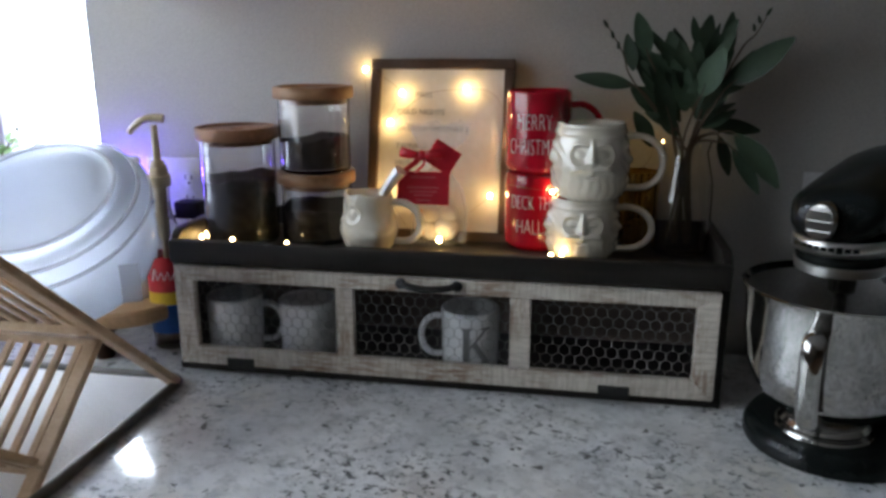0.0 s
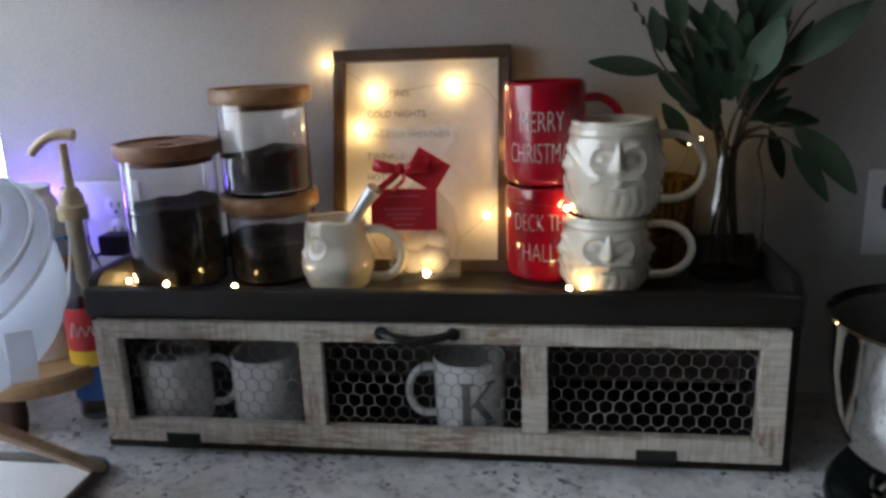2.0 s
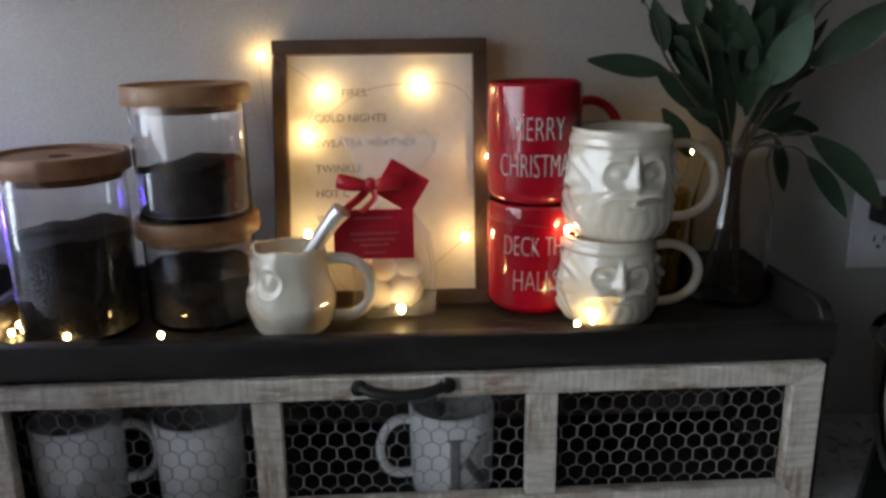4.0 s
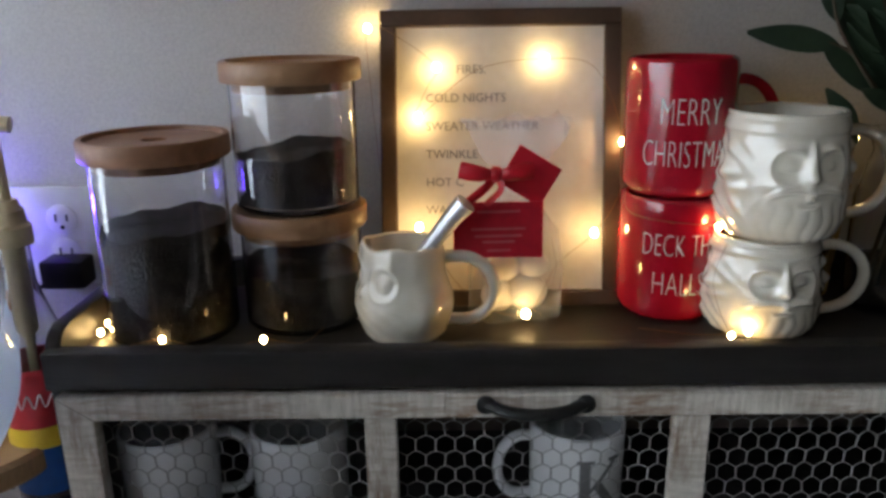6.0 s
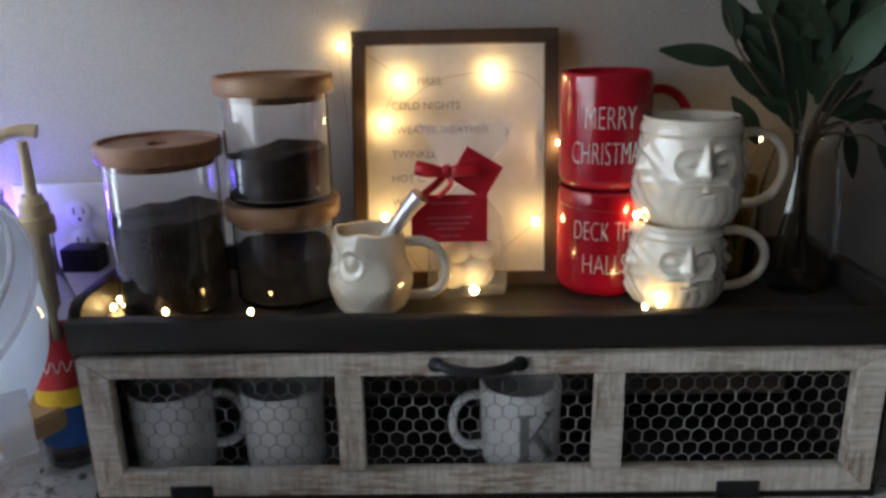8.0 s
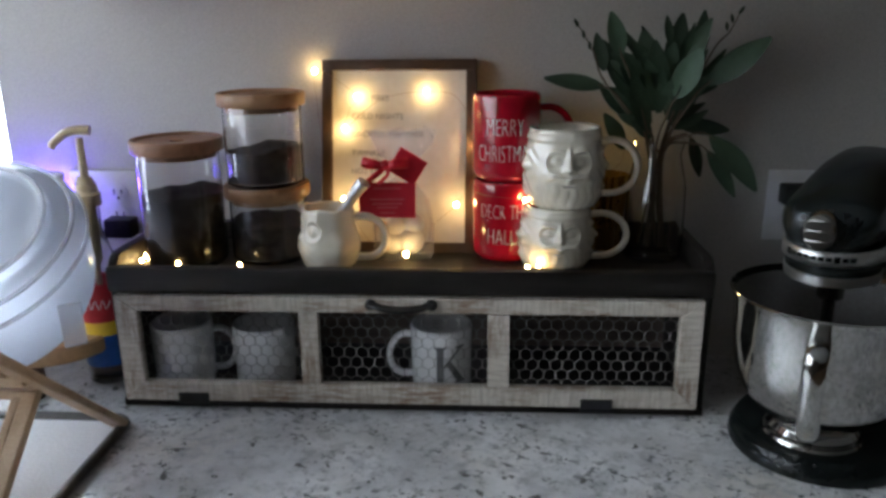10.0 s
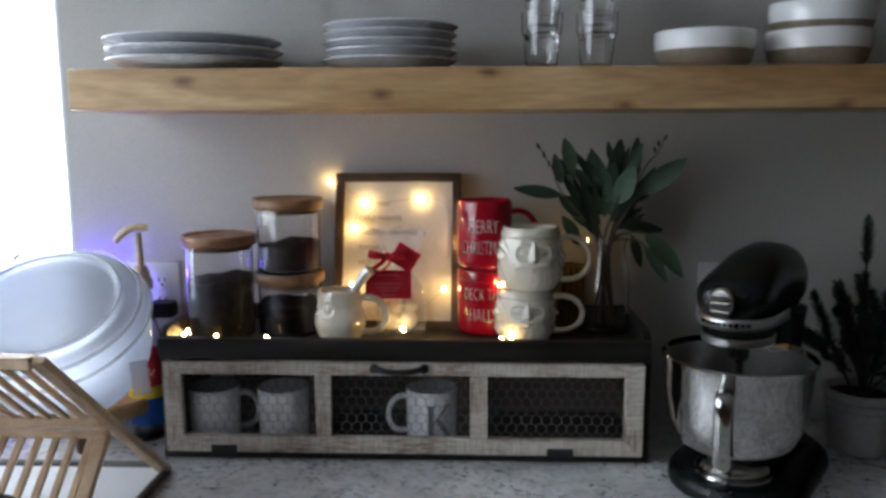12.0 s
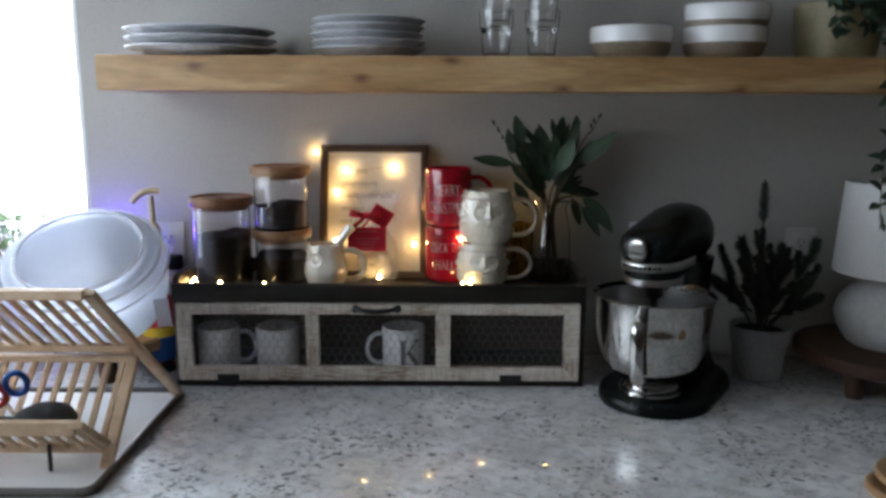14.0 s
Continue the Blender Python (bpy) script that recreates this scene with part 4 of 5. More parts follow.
for a, c in zip(vv, vv[1:]):
    for j in range(28):
        bm.faces.new((a[j], a[(j + 1) % 28], c[(j + 1) % 28], c[j]))
bm.faces.new(vv[0])
part("wrapper", bm, M_CELLO, bag, "crinkled clear cellophane", False)
for i, (x, z, r) in enumerate(((0.012, 0.026, 0.019), (0.018, 0.054, 0.014), (-0.016, 0.022, 0.016), (-0.012, 0.052, 0.015), (0.0, 0.076, 0.013))):
    part("sweet", blob(bmesh.new(), (x, 0, z), r, (1.1, 0.7, 1), 14), M_MALLOW, bag)
part("carrot_piece", tube(bmesh.new(), [(-0.030, -0.018, 0.060), (-0.024, -0.019, 0.036), (-0.022, -0.019, 0.018)], 0.006, 8, 1, True, lambda t: 1.1 - t), M_ORANGE, bag)


def card(m, w, h, label):
    b = box(bmesh.new(), -w / 2, w / 2, -0.0004, 0.0004, -h / 2, h / 2)
    bmesh.ops.transform(b, matrix=m, verts=b.verts)
    return part("tag", b, M_TAG, bag, label)


t1 = card(pose(-0.020, -0.0320, 0.099, -7, 1, 0), 0.083, 0.052, "red card tag with pale print")
for z, w in ((0.116, 0.040), (0.100, 0.050), (0.0935, 0.044), (0.088, 0.030), (0.080, 0.022)):
    b = box(bmesh.new(), -0.020 - w / 2, -0.020 + w / 2, -0.0003, 0.0003, -0.0010, 0.0010)
    bmesh.ops.transform(b, matrix=pose(0, -0.0330 - (z - 0.101) * -0.12, z, -7, 0, 0), verts=b.verts)
    part("print_line", b, M_TAGINK, t1)
card(pose(0.010, -0.022, 0.147, -6, 32, 0), 0.046, 0.040, "folded red card")
for s in (-1, 1):
    pts = [(-0.022, -0.028, 0.150), (-0.022 + s * 0.010, -0.033, 0.1515), (-0.022 + s * 0.022, -0.033, 0.1535), (-0.022 + s * 0.033, -0.029, 0.1545 - 0.001 * s)]
    part("bow_loop", tube(bmesh.new(), smooth_line(pts, 5), 0.0040, 12, 1.9, True, lambda t: 0.50 + 0.55 * math.sin(1.9 * t)), M_RIBBON, bag)
    part("ribbon_tail", tube(bmesh.new(), smooth_line([(-0.022, -0.028, 0.149), (-0.026 + s * 0.008, -0.034, 0.138), (-0.042 + s * 0.010, -0.036, 0.124)], 5), 0.0014, 8, 3.2), M_RIBBON, bag)
part("knot", blob(bmesh.new(), (-0.022, -0.030, 0.151), 0.0075, (1, 0.8, 1)), M_RIBBON, bag)

# gold foil cup and vase with sage branches
gc = thing("foil_cup", (0.083, 1.290, TOP), "pleated gold foil cup beside the vase", "cup")
part("cup", lathe([(0, 0.002), (0.022, 0), (0.026, 0.06), (0.031, 0.118), (0.030, 0.120), (0.024, 0.06), (0, 0.006)], 64, None, lambda a, z, r: r * (1 + 0.07 * math.cos(16 * a))), M_GOLD, gc)

VX, VY = 0.150, 1.247
va = thing("flower_vase", (VX, VY, TOP), "clear glass vase of dark sage-green leafy branches", "vase")
part("vase", lathe([(0, 0), (0.040, 0), (0.043, 0.004), (0.0445, 0.05), (0.044, 0.11), (0.036, 0.145), (0.033, 0.158), (0.038, 0.178), (0.036, 0.178), (0.031, 0.158), (0.034, 0.145), (0.0415, 0.11), (0.042, 0.05), (0.040, 0.010), (0, 0.008)], 48), M_GLASS, va, "clear glass")
PX = 0.000834
spec_a = [(1068, 85, 1090, 155, 32), (1048, 118, 1064, 180, 26), (1060, 130, 1115, 228, 44), (1125, 115, 1150, 215, 48), (1190, 88, 1172, 200, 40), (1222, 145, 1187, 224, 46), (1060, 208, 1128, 254, 46), (1068, 250, 1104, 312, 34)]
spec_b = [(1145, 130, 1160, 250, 44), (1185, 150, 1178, 262, 30), (1108, 182, 1142, 282, 40), (1162, 92, 1172, 138, 16), (1110, 252, 1150, 292, 30), (1128, 170, 1148, 246, 34)]


def spot(px, py, dy):
    """A place in the bouquet, dy metres in front of or behind the vase's axis."""
    k = 1 + dy * 0.8
    cx, cz = -0.07, 0.573
    x, z = -0.023 + (px - 962) * PX, 0.476 + (190 - py) * 0.000857
    return Vector((cx + (x - cx) * k - VX, dy - 0.017, cz + (z - cz) * k - TOP))


neck = Vector((0, 0, 0.16))
rb = random.Random(3)
depth = {1222: -0.05}
for i, (tx, ty, bx, by, w) in enumerate(spec_a + spec_b):
    dy = depth.get(tx, rb.uniform(-0.06, 0.05))
    tip, base = spot(tx, ty, dy), spot(bx, by, dy * 0.6)
    pale = tx in (1068, 1222)
    part("leaf", leaf(base, tip, w * PX * 1.12, 0.18, rb.uniform(-0.12, 0.16), rb.uniform(-0.35, 0.35)), M_LEAF2 if pale else M_LEAF, va, "paler sage leaf" if pale else "")
    if i % 5 == 0:
        foot = Vector((rb.uniform(-0.025, 0.025), rb.uniform(-0.02, 0.02), 0.02))
        mid = neck + Vector((rb.uniform(-0.02, 0.02), rb.uniform(-0.015, 0.015), 0))
        part("stem", tube(bmesh.new(), smooth_line([foot, mid, mid * 0.35 + base * 0.65 + Vector((0, 0, 0.012)), base, base * 0.6 + tip * 0.4], 6), 0.0021, 6, 1, True, lambda t: 1.15 - 0.7 * t), M_STEM, va)
# outer leaves: tip, base, width
for tip, base, w in (((-0.024, 1.235, 0.475), (0.063, 1.240, 0.462), 0.027), ((0.198, 1.235, 0.567), (0.191, 1.240, 0.494), 0.026), ((0.272, 1.173, 0.531), (0.200, 1.200, 0.468), 0.040),
                     ((0.263, 1.289, 0.391), (0.172, 1.262, 0.406), 0.028), ((0.219, 1.268, 0.323), (0.197, 1.255, 0.385), 0.024), ((0.267, 1.155, 0.325), (0.213, 1.208, 0.394), 0.042), ((0.248, 1.185, 0.310), (0.212, 1.212, 0.372), 0.026)):
    o = Vector((VX, VY, TOP))
    tip, base = Vector(tip) - o, Vector(base) - o
    part("leaf", leaf(base, tip, w, 0.18, rb.uniform(-0.06, 0.12), rb.uniform(-0.25, 0.25)), M_LEAF, va)
    foot = Vector((rb.uniform(-0.025, 0.025), rb.uniform(-0.02, 0.02), 0.02))
    mid = neck + Vector((base.x * 0.10, base.y * 0.10, 0))
    part("stem", tube(bmesh.new(), smooth_line([foot, mid, mid * 0.35 + base * 0.65 + Vector((0, 0, 0.012)), base, base * 0.6 + tip * 0.4], 6), 0.0021, 6, 1, True, lambda t: 1.15 - 0.7 * t), M_STEM, va)
for i in range(42):
    a = rb.uniform(0, 6.283)
    base = neck + Vector((0.02 * math.cos(a), 0.015 * math.sin(a), rb.uniform(0.03, 0.12)))
    tip = base + Vector((0.055 * math.cos(a) + rb.uniform(-0.01, 0.01), 0.04 * math.sin(a), rb.uniform(0.02, 0.085)))
    part("leaf", leaf(base, tip, rb.uniform(0.018, 0.030), 0.2, rb.uniform(-0.1, 0.15), rb.uniform(-0.6, 0.6)), M_LEAF, va)
for tx, ty, bx, by in ((1012, 100, 1066, 200), (1285, 85, 1240, 155)):
    tip, base = spot(tx, ty, 0.0), spot(bx, by, 0.0)
    part("twig", tube(bmesh.new(), smooth_line([neck, base, base * 0.5 + tip * 0.5 + Vector((0.004, 0, 0)), tip], 6), 0.0016, 6, 1, True, lambda t: 1.2 - 0.8 * t), M_STEM, va)
    for s in range(3):
        q = base.lerp(tip, 0.55 + 0.18 * s)
        part("leaf", leaf(q, q + Vector((rb.uniform(-0.012, 0.012), -0.004, 0.012)), 0.006, 0.1, 0, 0, 5), M_LEAF, va)


# ---- fairy lights ----
def fairy(name, pts, bulbs, lab, r=0.0027):
    top = thing(name, pts[0], lab, "string lights")
    o = Vector(pts[0])
    part("wire", tube(bmesh.new(), [p - o for p in smooth_line(pts, 6)], 0.0003, 5), M_COPPER, top, "hair-thin copper wire")
    for p in bulbs:
        part("bulb", blob(bmesh.new(), Vector(p) - o, r, (1, 1, 1.2), 10), M_LED, top, "lit warm white bulb")
    return top


FY = [(-0.379, 1.323, 0.481), (-0.309, 1.296, 0.443), (-0.328, 1.286, 0.395), (-0.200, 1.297, 0.450), (-0.123, 1.272, 0.370), (-0.153, 1.246, 0.283), (-0.328, 1.250, 0.290)]
fairy("fairy_lights", [(-0.372, 1.330, 0.330), (-0.378, 1.325, 0.42), FY[0], (-0.345, 1.295, 0.472), FY[1], (-0.318, 1.278, 0.425), FY[2], (-0.270, 1.287, 0.440), FY[3], (-0.150, 1.285, 0.44), FY[4], (-0.128, 1.258, 0.32), FY[5], (-0.19, 1.244, 0.25), (-0.226, 1.186, TOP + 0.017), (-0.28, 1.20, 0.235), FY[6]], FY + [(-0.226, 1.186, TOP + 0.017)], "warm white fairy lights draped over the picture frame", 0.0038)
SY = [(-0.630, 1.178, TOP + 0.006), (-0.6290, 1.194, TOP + 0.009), (-0.559, 1.145, TOP + 0.013), (-0.468, 1.148, TOP + 0.010), (-0.405, 1.236, TOP + 0.010), (-0.500, 1.158, TOP + 0.040)]
fairy("fairy_lights", [(-0.60, 1.27, TOP + 0.004), (-0.645, 1.20, TOP + 0.005), SY[0], SY[1], (-0.605, 1.150, TOP + 0.003), SY[2], (-0.51, 1.136, TOP + 0.004), SY[3], (-0.43, 1.158, TOP + 0.004), SY[4], (-0.388, 1.255, TOP + 0.01), (-0.38, 1.285, TOP + 0.004)], SY[:5], "warm white fairy lights lying along the cabinet top")
RY = [(-0.050, 1.188, 0.304), (-0.040, 1.180, 0.303), (-0.047, 1.139, TOP + 0.013), (-0.031, 1.141, TOP + 0.015), (0.103, 1.262, 0.372)]
fairy("fairy_lights", [(-0.118, 1.262, 0.34), (-0.128, 1.20, 0.315), RY[0], RY[1], (-0.060, 1.16, 0.26), RY[2], RY[3], (-0.07, 1.16, TOP + 0.005), (-0.12, 1.18, TOP + 0.004)], RY[:4], "warm white fairy lights tucked between the mugs")
fairy("fairy_lights", [(0.085, 1.270, 0.33), (0.098, 1.258, 0.350), RY[4], (0.108, 1.268, 0.385), (0.118, 1.28, 0.37)], [RY[4]], "warm white fairy light at the neck of the vase")


# ---- stand mixer ----
mx = thing("stand_mixer", (0.3245, 1.019, 0), "black tilt-head stand mixer with a steel bowl", "stand mixer", -36)
bm = bmesh.new()
out = []
for i in range(40):
    a = 2 * math.pi * i / 40
    x, y = 0.110 * math.cos(a), 0.110 * math.sin(a)
    if y > 0:
        x, y = x * (1 - 0.12 * y / 0.11), y * 2.25
        x = math.copysign(min(abs(x) * 1.35, 0.11 - 0.10 * max(0, y) * 0.35), x)
    out.append((x, y))
lay = [(0.985, 0), (1.0, 0.006), (0.99, 0.018), (0.94, 0.028), (0.85, 0.032)]
rings = [[bm.verts.new((x * s * 1.026, 0.032 + 0.04 + (y - 0.04) * s * 1.02, z)) for x, y in out] for s, z in lay]
for a, c in zip(rings, rings[1:]):
    for i in range(40):
        bm.faces.new((a[i], a[(i + 1) % 40], c[(i + 1) % 40], c[i]))
bm.faces.new(rings[0]), bm.faces.new(rings[-1])
part("base", bm, M_ENAMEL, mx)


def loft(secs, seg=36, power=2.3):
    """Rounded form through sections (along y): y, half width, low z, high z."""
    bm = bmesh.new()
    rr = []
    for y, w, z0, z1 in secs:
        ring = []
        for i in range(seg):
            a = 2 * math.pi * i / seg
            c, s = math.cos(a), math.sin(a)
            ring.append(bm.verts.new((w * math.copysign(abs(c) ** (2 / power), c), y, (z0 + z1) / 2 + (z1 - z0) / 2 * math.copysign(abs(s) ** (2 / power), s))))
        rr.append(ring)
    for a, c in zip(rr, rr[1:]):
        for i in range(seg):
            bm.faces.new((a[i], a[(i + 1) % seg], c[(i + 1) % seg], c[i]))
    bm.faces.new(rr[0]), bm.faces.new(rr[-1])
    return bm


col = bmesh.new()
rr = []
for z, w, y0, y1 in ((0.026, 0.075, 0.115, 0.245), (0.05, 0.060, 0.130, 0.240), (0.10, 0.050, 0.140, 0.232), (0.18, 0.047, 0.140, 0.228), (0.24, 0.050, 0.125, 0.232), (0.275, 0.055, 0.100, 0.236)):
    rr.append([col.verts.new((w * math.copysign(abs(math.cos(t)) ** 0.75, math.cos(t)), (y0 + y1) / 2 + (y1 - y0) / 2 * math.copysign(abs(math.sin(t)) ** 0.75, math.sin(t)), z)) for t in [2 * math.pi * i / 28 for i in range(28)]])
for a, c in zip(rr, rr[1:]):
    for i in range(28):
        col.faces.new((a[i], a[(i + 1) % 28], c[(i + 1) % 28], c[i]))
col.faces.new(rr[0]), col.faces.new(rr[-1])
part("column", col, M_ENAMEL, mx)
head = loft([(-0.079, 0.016, 0.300, 0.332), (-0.076, 0.040, 0.296, 0.342), (-0.066, 0.056, 0.294, 0.352), (-0.045, 0.067, 0.292, 0.360), (-0.01, 0.071, 0.290, 0.367), (0.04, 0.072, 0.286, 0.378), (0.09, 0.073, 0.278, 0.388), (0.145, 0.073, 0.270, 0.391), (0.185, 0.070, 0.266, 0.385), (0.215, 0.061, 0.270, 0.370), (0.234, 0.042, 0.286, 0.348), (0.242, 0.016, 0.300, 0.325)])
part("motor_head", head, M_ENAMEL, mx)
part("gear_housing", lathe([(0, 0.252), (0.056, 0.252), (0.062, 0.256), (0.0665, 0.262), (0.0690, 0.284), (0.0695, 0.300), (0, 0.300)], 48), M_ENAMEL, mx)
part("drip_ring", lathe([(0.0600, 0.2510), (0.0670, 0.2530), (0.0688, 0.2640), (0.0655, 0.2660)], 48), M_BRUSHED, mx, "polished steel ring")
band = bmesh.new()
bp = [(0.0712 * math.cos(radians(a)), 0.0712 * math.sin(radians(a))) for a in range(180, 361, 6)]
bp = [(-0.0720, 0.07), (-0.0715, 0.03)] + bp + [(0.0715, 0.03), (0.0720, 0.07)]
lo = [band.verts.new((x * 1.0, y * (1.09 if y < 0 else 1), 0.281)) for x, y in bp]
hi = [band.verts.new((x * 1.01, y * (1.10 if y < 0 else 1), 0.2985)) for x, y in bp]
for i in range(len(bp) - 1):
    band.faces.new((lo[i], lo[i + 1], hi[i + 1], hi[i]))
ob = part("trim_band", band, M_BRUSHED, mx, "brushed steel trim band")
sol = ob.modifiers.new("thick", "SOLIDIFY")
sol.thickness, sol.offset = 0.002, 0
for i in range(10):
    a = radians(-128 + i * 8.2)
    h2 = 0.008 if i in (0, 7) else 0.0055
    b = box(bmesh.new(), -0.0042, 0.0042, -0.0006, 0.0006, -h2 / 2, h2 / 2)
    bmesh.ops.transform(b, matrix=pose(0.0730 * math.cos(a), 0.0730 * 1.095 * math.sin(a), 0.290, 0, 0, math.degrees(a) + 90), verts=b.verts)
    part("badge_bar", b, M_ENAMEL, ob)
hub = lathe([(0, 0.018), (0.020, 0.017), (0.0225, 0.014), (0.0235, 0.0), (0.021, -0.012), (0, -0.012)], 36)
for x in (-0.012, 0, 0.012):
    box(hub, -0.017, 0.017, x - 0.0012, x + 0.0012, 0.0165, 0.0195)
bmesh.ops.transform(hub, matrix=pose(0, -0.078, 0.324, 90, 0, 0), verts=hub.verts)
part("hub_cover", hub, M_STEEL, mx, "ribbed chrome attachment hub cover")
kn = lathe([(0, 0.012), (0.006, 0.012), (0.007, 0.004), (0.005, 0), (0, 0)], 20)
bmesh.ops.transform(kn, matrix=pose(0.058, -0.035, 0.318, 90, 0, 60), verts=kn.verts)
part("hub_screw", kn, M_BLACK, mx)
lv = tube(bmesh.new(), [(0.068, 0.10, 0.292), (0.085, 0.10, 0.292), (0.094, 0.095, 0.293)], 0.005, 8)
part("lever", lv, M_BLACK, mx, "black speed lever")
part("beater_shaft", lathe([(0, 0.15), (0.007, 0.15), (0.0075, 0.215), (0.016, 0.222), (0.017, 0.253), (0, 0.253)], 24), M_STEEL, mx)
bw = bmesh.new()
lathe([(0, 0.034), (0.050, 0.034), (0.056, 0.036), (0.057, 0.042), (0.052, 0.048), (0.056, 0.056), (0.078, 0.070), (0.095, 0.092), (0.1045, 0.12), (0.110, 0.16), (0.1125, 0.200), (0.1175, 0.2085), (0.1185, 0.2105), (0.1165, 0.212), (0.1112, 0.204)], 80, bw)
bowl_part = part("bowl", bw, M_STEEL, mx, "mirror-polished steel bowl")
bowl_part.scale, bowl_part.location = (1, 1, 1.092), (0, 0, -0.0031)
part("bowl_inside", lathe([(0.1112, 0.204), (0.1085, 0.16), (0.103, 0.12), (0.0935, 0.093), (0.077, 0.072), (0.05, 0.060), (0, 0.058)], 80), M_SATIN, bowl_part, "satin-brushed inside of the bowl")
hp = tube(bmesh.new(), smooth_line([(0, -0.108, 0.183), (0, -0.128, 0.186), (0, -0.141, 0.172), (0, -0.139, 0.130), (0, -0.128, 0.092), (0, -0.112, 0.075), (0, -0.092, 0.079)], 8), 0.0125, 12, 0.42)
bmesh.ops.rotate(hp, verts=hp.verts, matrix=Matrix.Rotation(radians(10), 3, "Z"))
part("bowl_handle", hp, M_STEEL, bowl_part)
for ob in mx.children:
    if ob.name.split(".")[0] in ("motor_head", "gear_housing", "drip_ring", "trim_band", "hub_cover", "hub_screw", "lever"):
        ob.scale, ob.location = (0.80, 0.96, 1.0), (0, -0.009, 0.002)
part("bowl_plate", lathe([(0, 0.031), (0.060, 0.031), (0.062, 0.033), (0.060, 0.036), (0, 0.036)], 40), M_STEEL, mx)

# ---- potted evergreen, lamp, risers, wooden pieces ----
pt = thing("potted_evergreen", (0.608, 1.192, 0), "small dark green artificial evergreen in a ribbed pale pot", "potted plant")
part("pot", lathe([(0, 0), (0.046, 0), (0.050, 0.003), (0.055, 0.05), (0.0575, 0.074), (0.0600, 0.076), (0.0605, 0.082), (0.0585, 0.085), (0.0610, 0.089), (0.0615, 0.097), (0.0595, 0.099), (0.0625, 0.103), (0.0635, 0.114), (0.0615, 0.117), (0.0585, 0.112), (0.05, 0.03), (0, 0.03)], 48), M_POT, pt)
part("soil", lathe([(0, 0.104), (0.058, 0.102)], 24), M_SOIL, pt)
rp = random.Random(21)


def needles(bm, a, b, w, count):
    """Short flat needles set all round a twig, leaning towards its tip."""
    ax = (b - a).normalized()
    sx = ax.orthogonal().normalized()
    sy = ax.cross(sx)
    for i in range(count):
        t, g = rp.uniform(0.12, 1.0), rp.uniform(0, 6.283)
        out = sx * math.cos(g) + sy * math.sin(g)
        side = ax.cross(out) * 0.0019
        p = a.lerp(b, t)
        k = w * rp.uniform(0.75, 1.15) * (1 - 0.45 * max(0, t - 0.6) / 0.4)
        q = p + out * k * 0.82 + ax * k * rp.uniform(0.5, 1.1)
        m = p.lerp(q, 0.55) + ax * k * 0.08
        bm.faces.new([bm.verts.new(p - side * 0.5), bm.verts.new(m - side), bm.verts.new(q), bm.verts.new(m + side), bm.verts.new(p + side * 0.5)])


def evergreen_branch(a, b, w, twigs):
    a, b = Vector(a), Vector(b)
    sag = Vector((0, 0, -0.010))
    mid = a.lerp(b, 0.5) + sag
    bm = tube(bmesh.new(), smooth_line([a, mid, b], 5), 0.0024, 6, 1, True, lambda t: 1.2 - 0.8 * t)
    needles(bm, a.lerp(mid, 0.45), mid, w * 0.8, 90)
    needles(bm, mid, b, w, 260)
    for i in range(twigs):
        t = 0.35 + 0.5 * i / max(1, twigs - 1) + rp.uniform(-0.05, 0.05)
        p = mid.lerp(b, t * 2 - 1) if t > 0.5 else a.lerp(mid, t * 2)
        d = (b - a).normalized()
        q = p + (d + Vector((rp.uniform(-0.7, 0.7), rp.uniform(-0.6, 0.6), rp.uniform(-0.1, 0.5)))).normalized() * rp.uniform(0.035, 0.058)
        tube(bm, [p, q], 0.0014, 5)
        needles(bm, p, q, w * 0.9, 130)
    return bm


part("trunk", tube(bmesh.new(), [(0, 0, 0.098), (-0.004, 0, 0.20), (-0.010, -0.006, 0.30)], 0.005, 8, 1, True, lambda t: 1.2 - 0.6 * t), M_STEM, pt)
part("branch", evergreen_branch((-0.008, -0.004, 0.255), (-0.016, -0.01, 0.424), 0.0175, 0), M_PINEGREEN, pt)
for i, (x, y, z) in enumerate(((-0.098, -0.01, 0.275), (-0.062, -0.04, 0.298), (-0.040, 0.03, 0.290), (0.030, -0.03, 0.282), (0.062, 0.02, 0.288), (0.112, -0.01, 0.300), (0.132, 0.03, 0.232), (0.088, -0.05, 0.240), (-0.116, 0.03, 0.228), (-0.020, -0.055, 0.262), (0.045, 0.05, 0.262), (0.104, -0.03, 0.186), (-0.01, 0.0, 0.300))):
    part("branch", evergreen_branch((x * 0.14, y * 0.3, 0.104 + 0.02 * (i % 3)), (x * 0.93, y, z - 0.008), 0.0185 + 0.001 * (i % 3), 3), M_PINEGREEN, pt)


def riser(at, r, h, m, lab, feet=3, rot=0, fm=None):
    top = thing("wooden_riser", at, lab, "riser", rot)
    part("disc", lathe([(0, h - 0.028), (r - 0.004, h - 0.028), (r, h - 0.023), (r, h - 0.005), (r - 0.004, h), (0, h)], 64), m, top)
    for i in range(feet):
        a = 2 * math.pi * i / feet
        f = lathe([(0, 0), (0.016, 0), (0.020, h * 0.3), (0.018, h - 0.028), (0, h - 0.028)], 20)
        bmesh.ops.translate(f, verts=f.verts, vec=(r * 0.78 * math.cos(a), r * 0.78 * math.sin(a), 0))
        part("foot", f, fm or m, top)
    return top


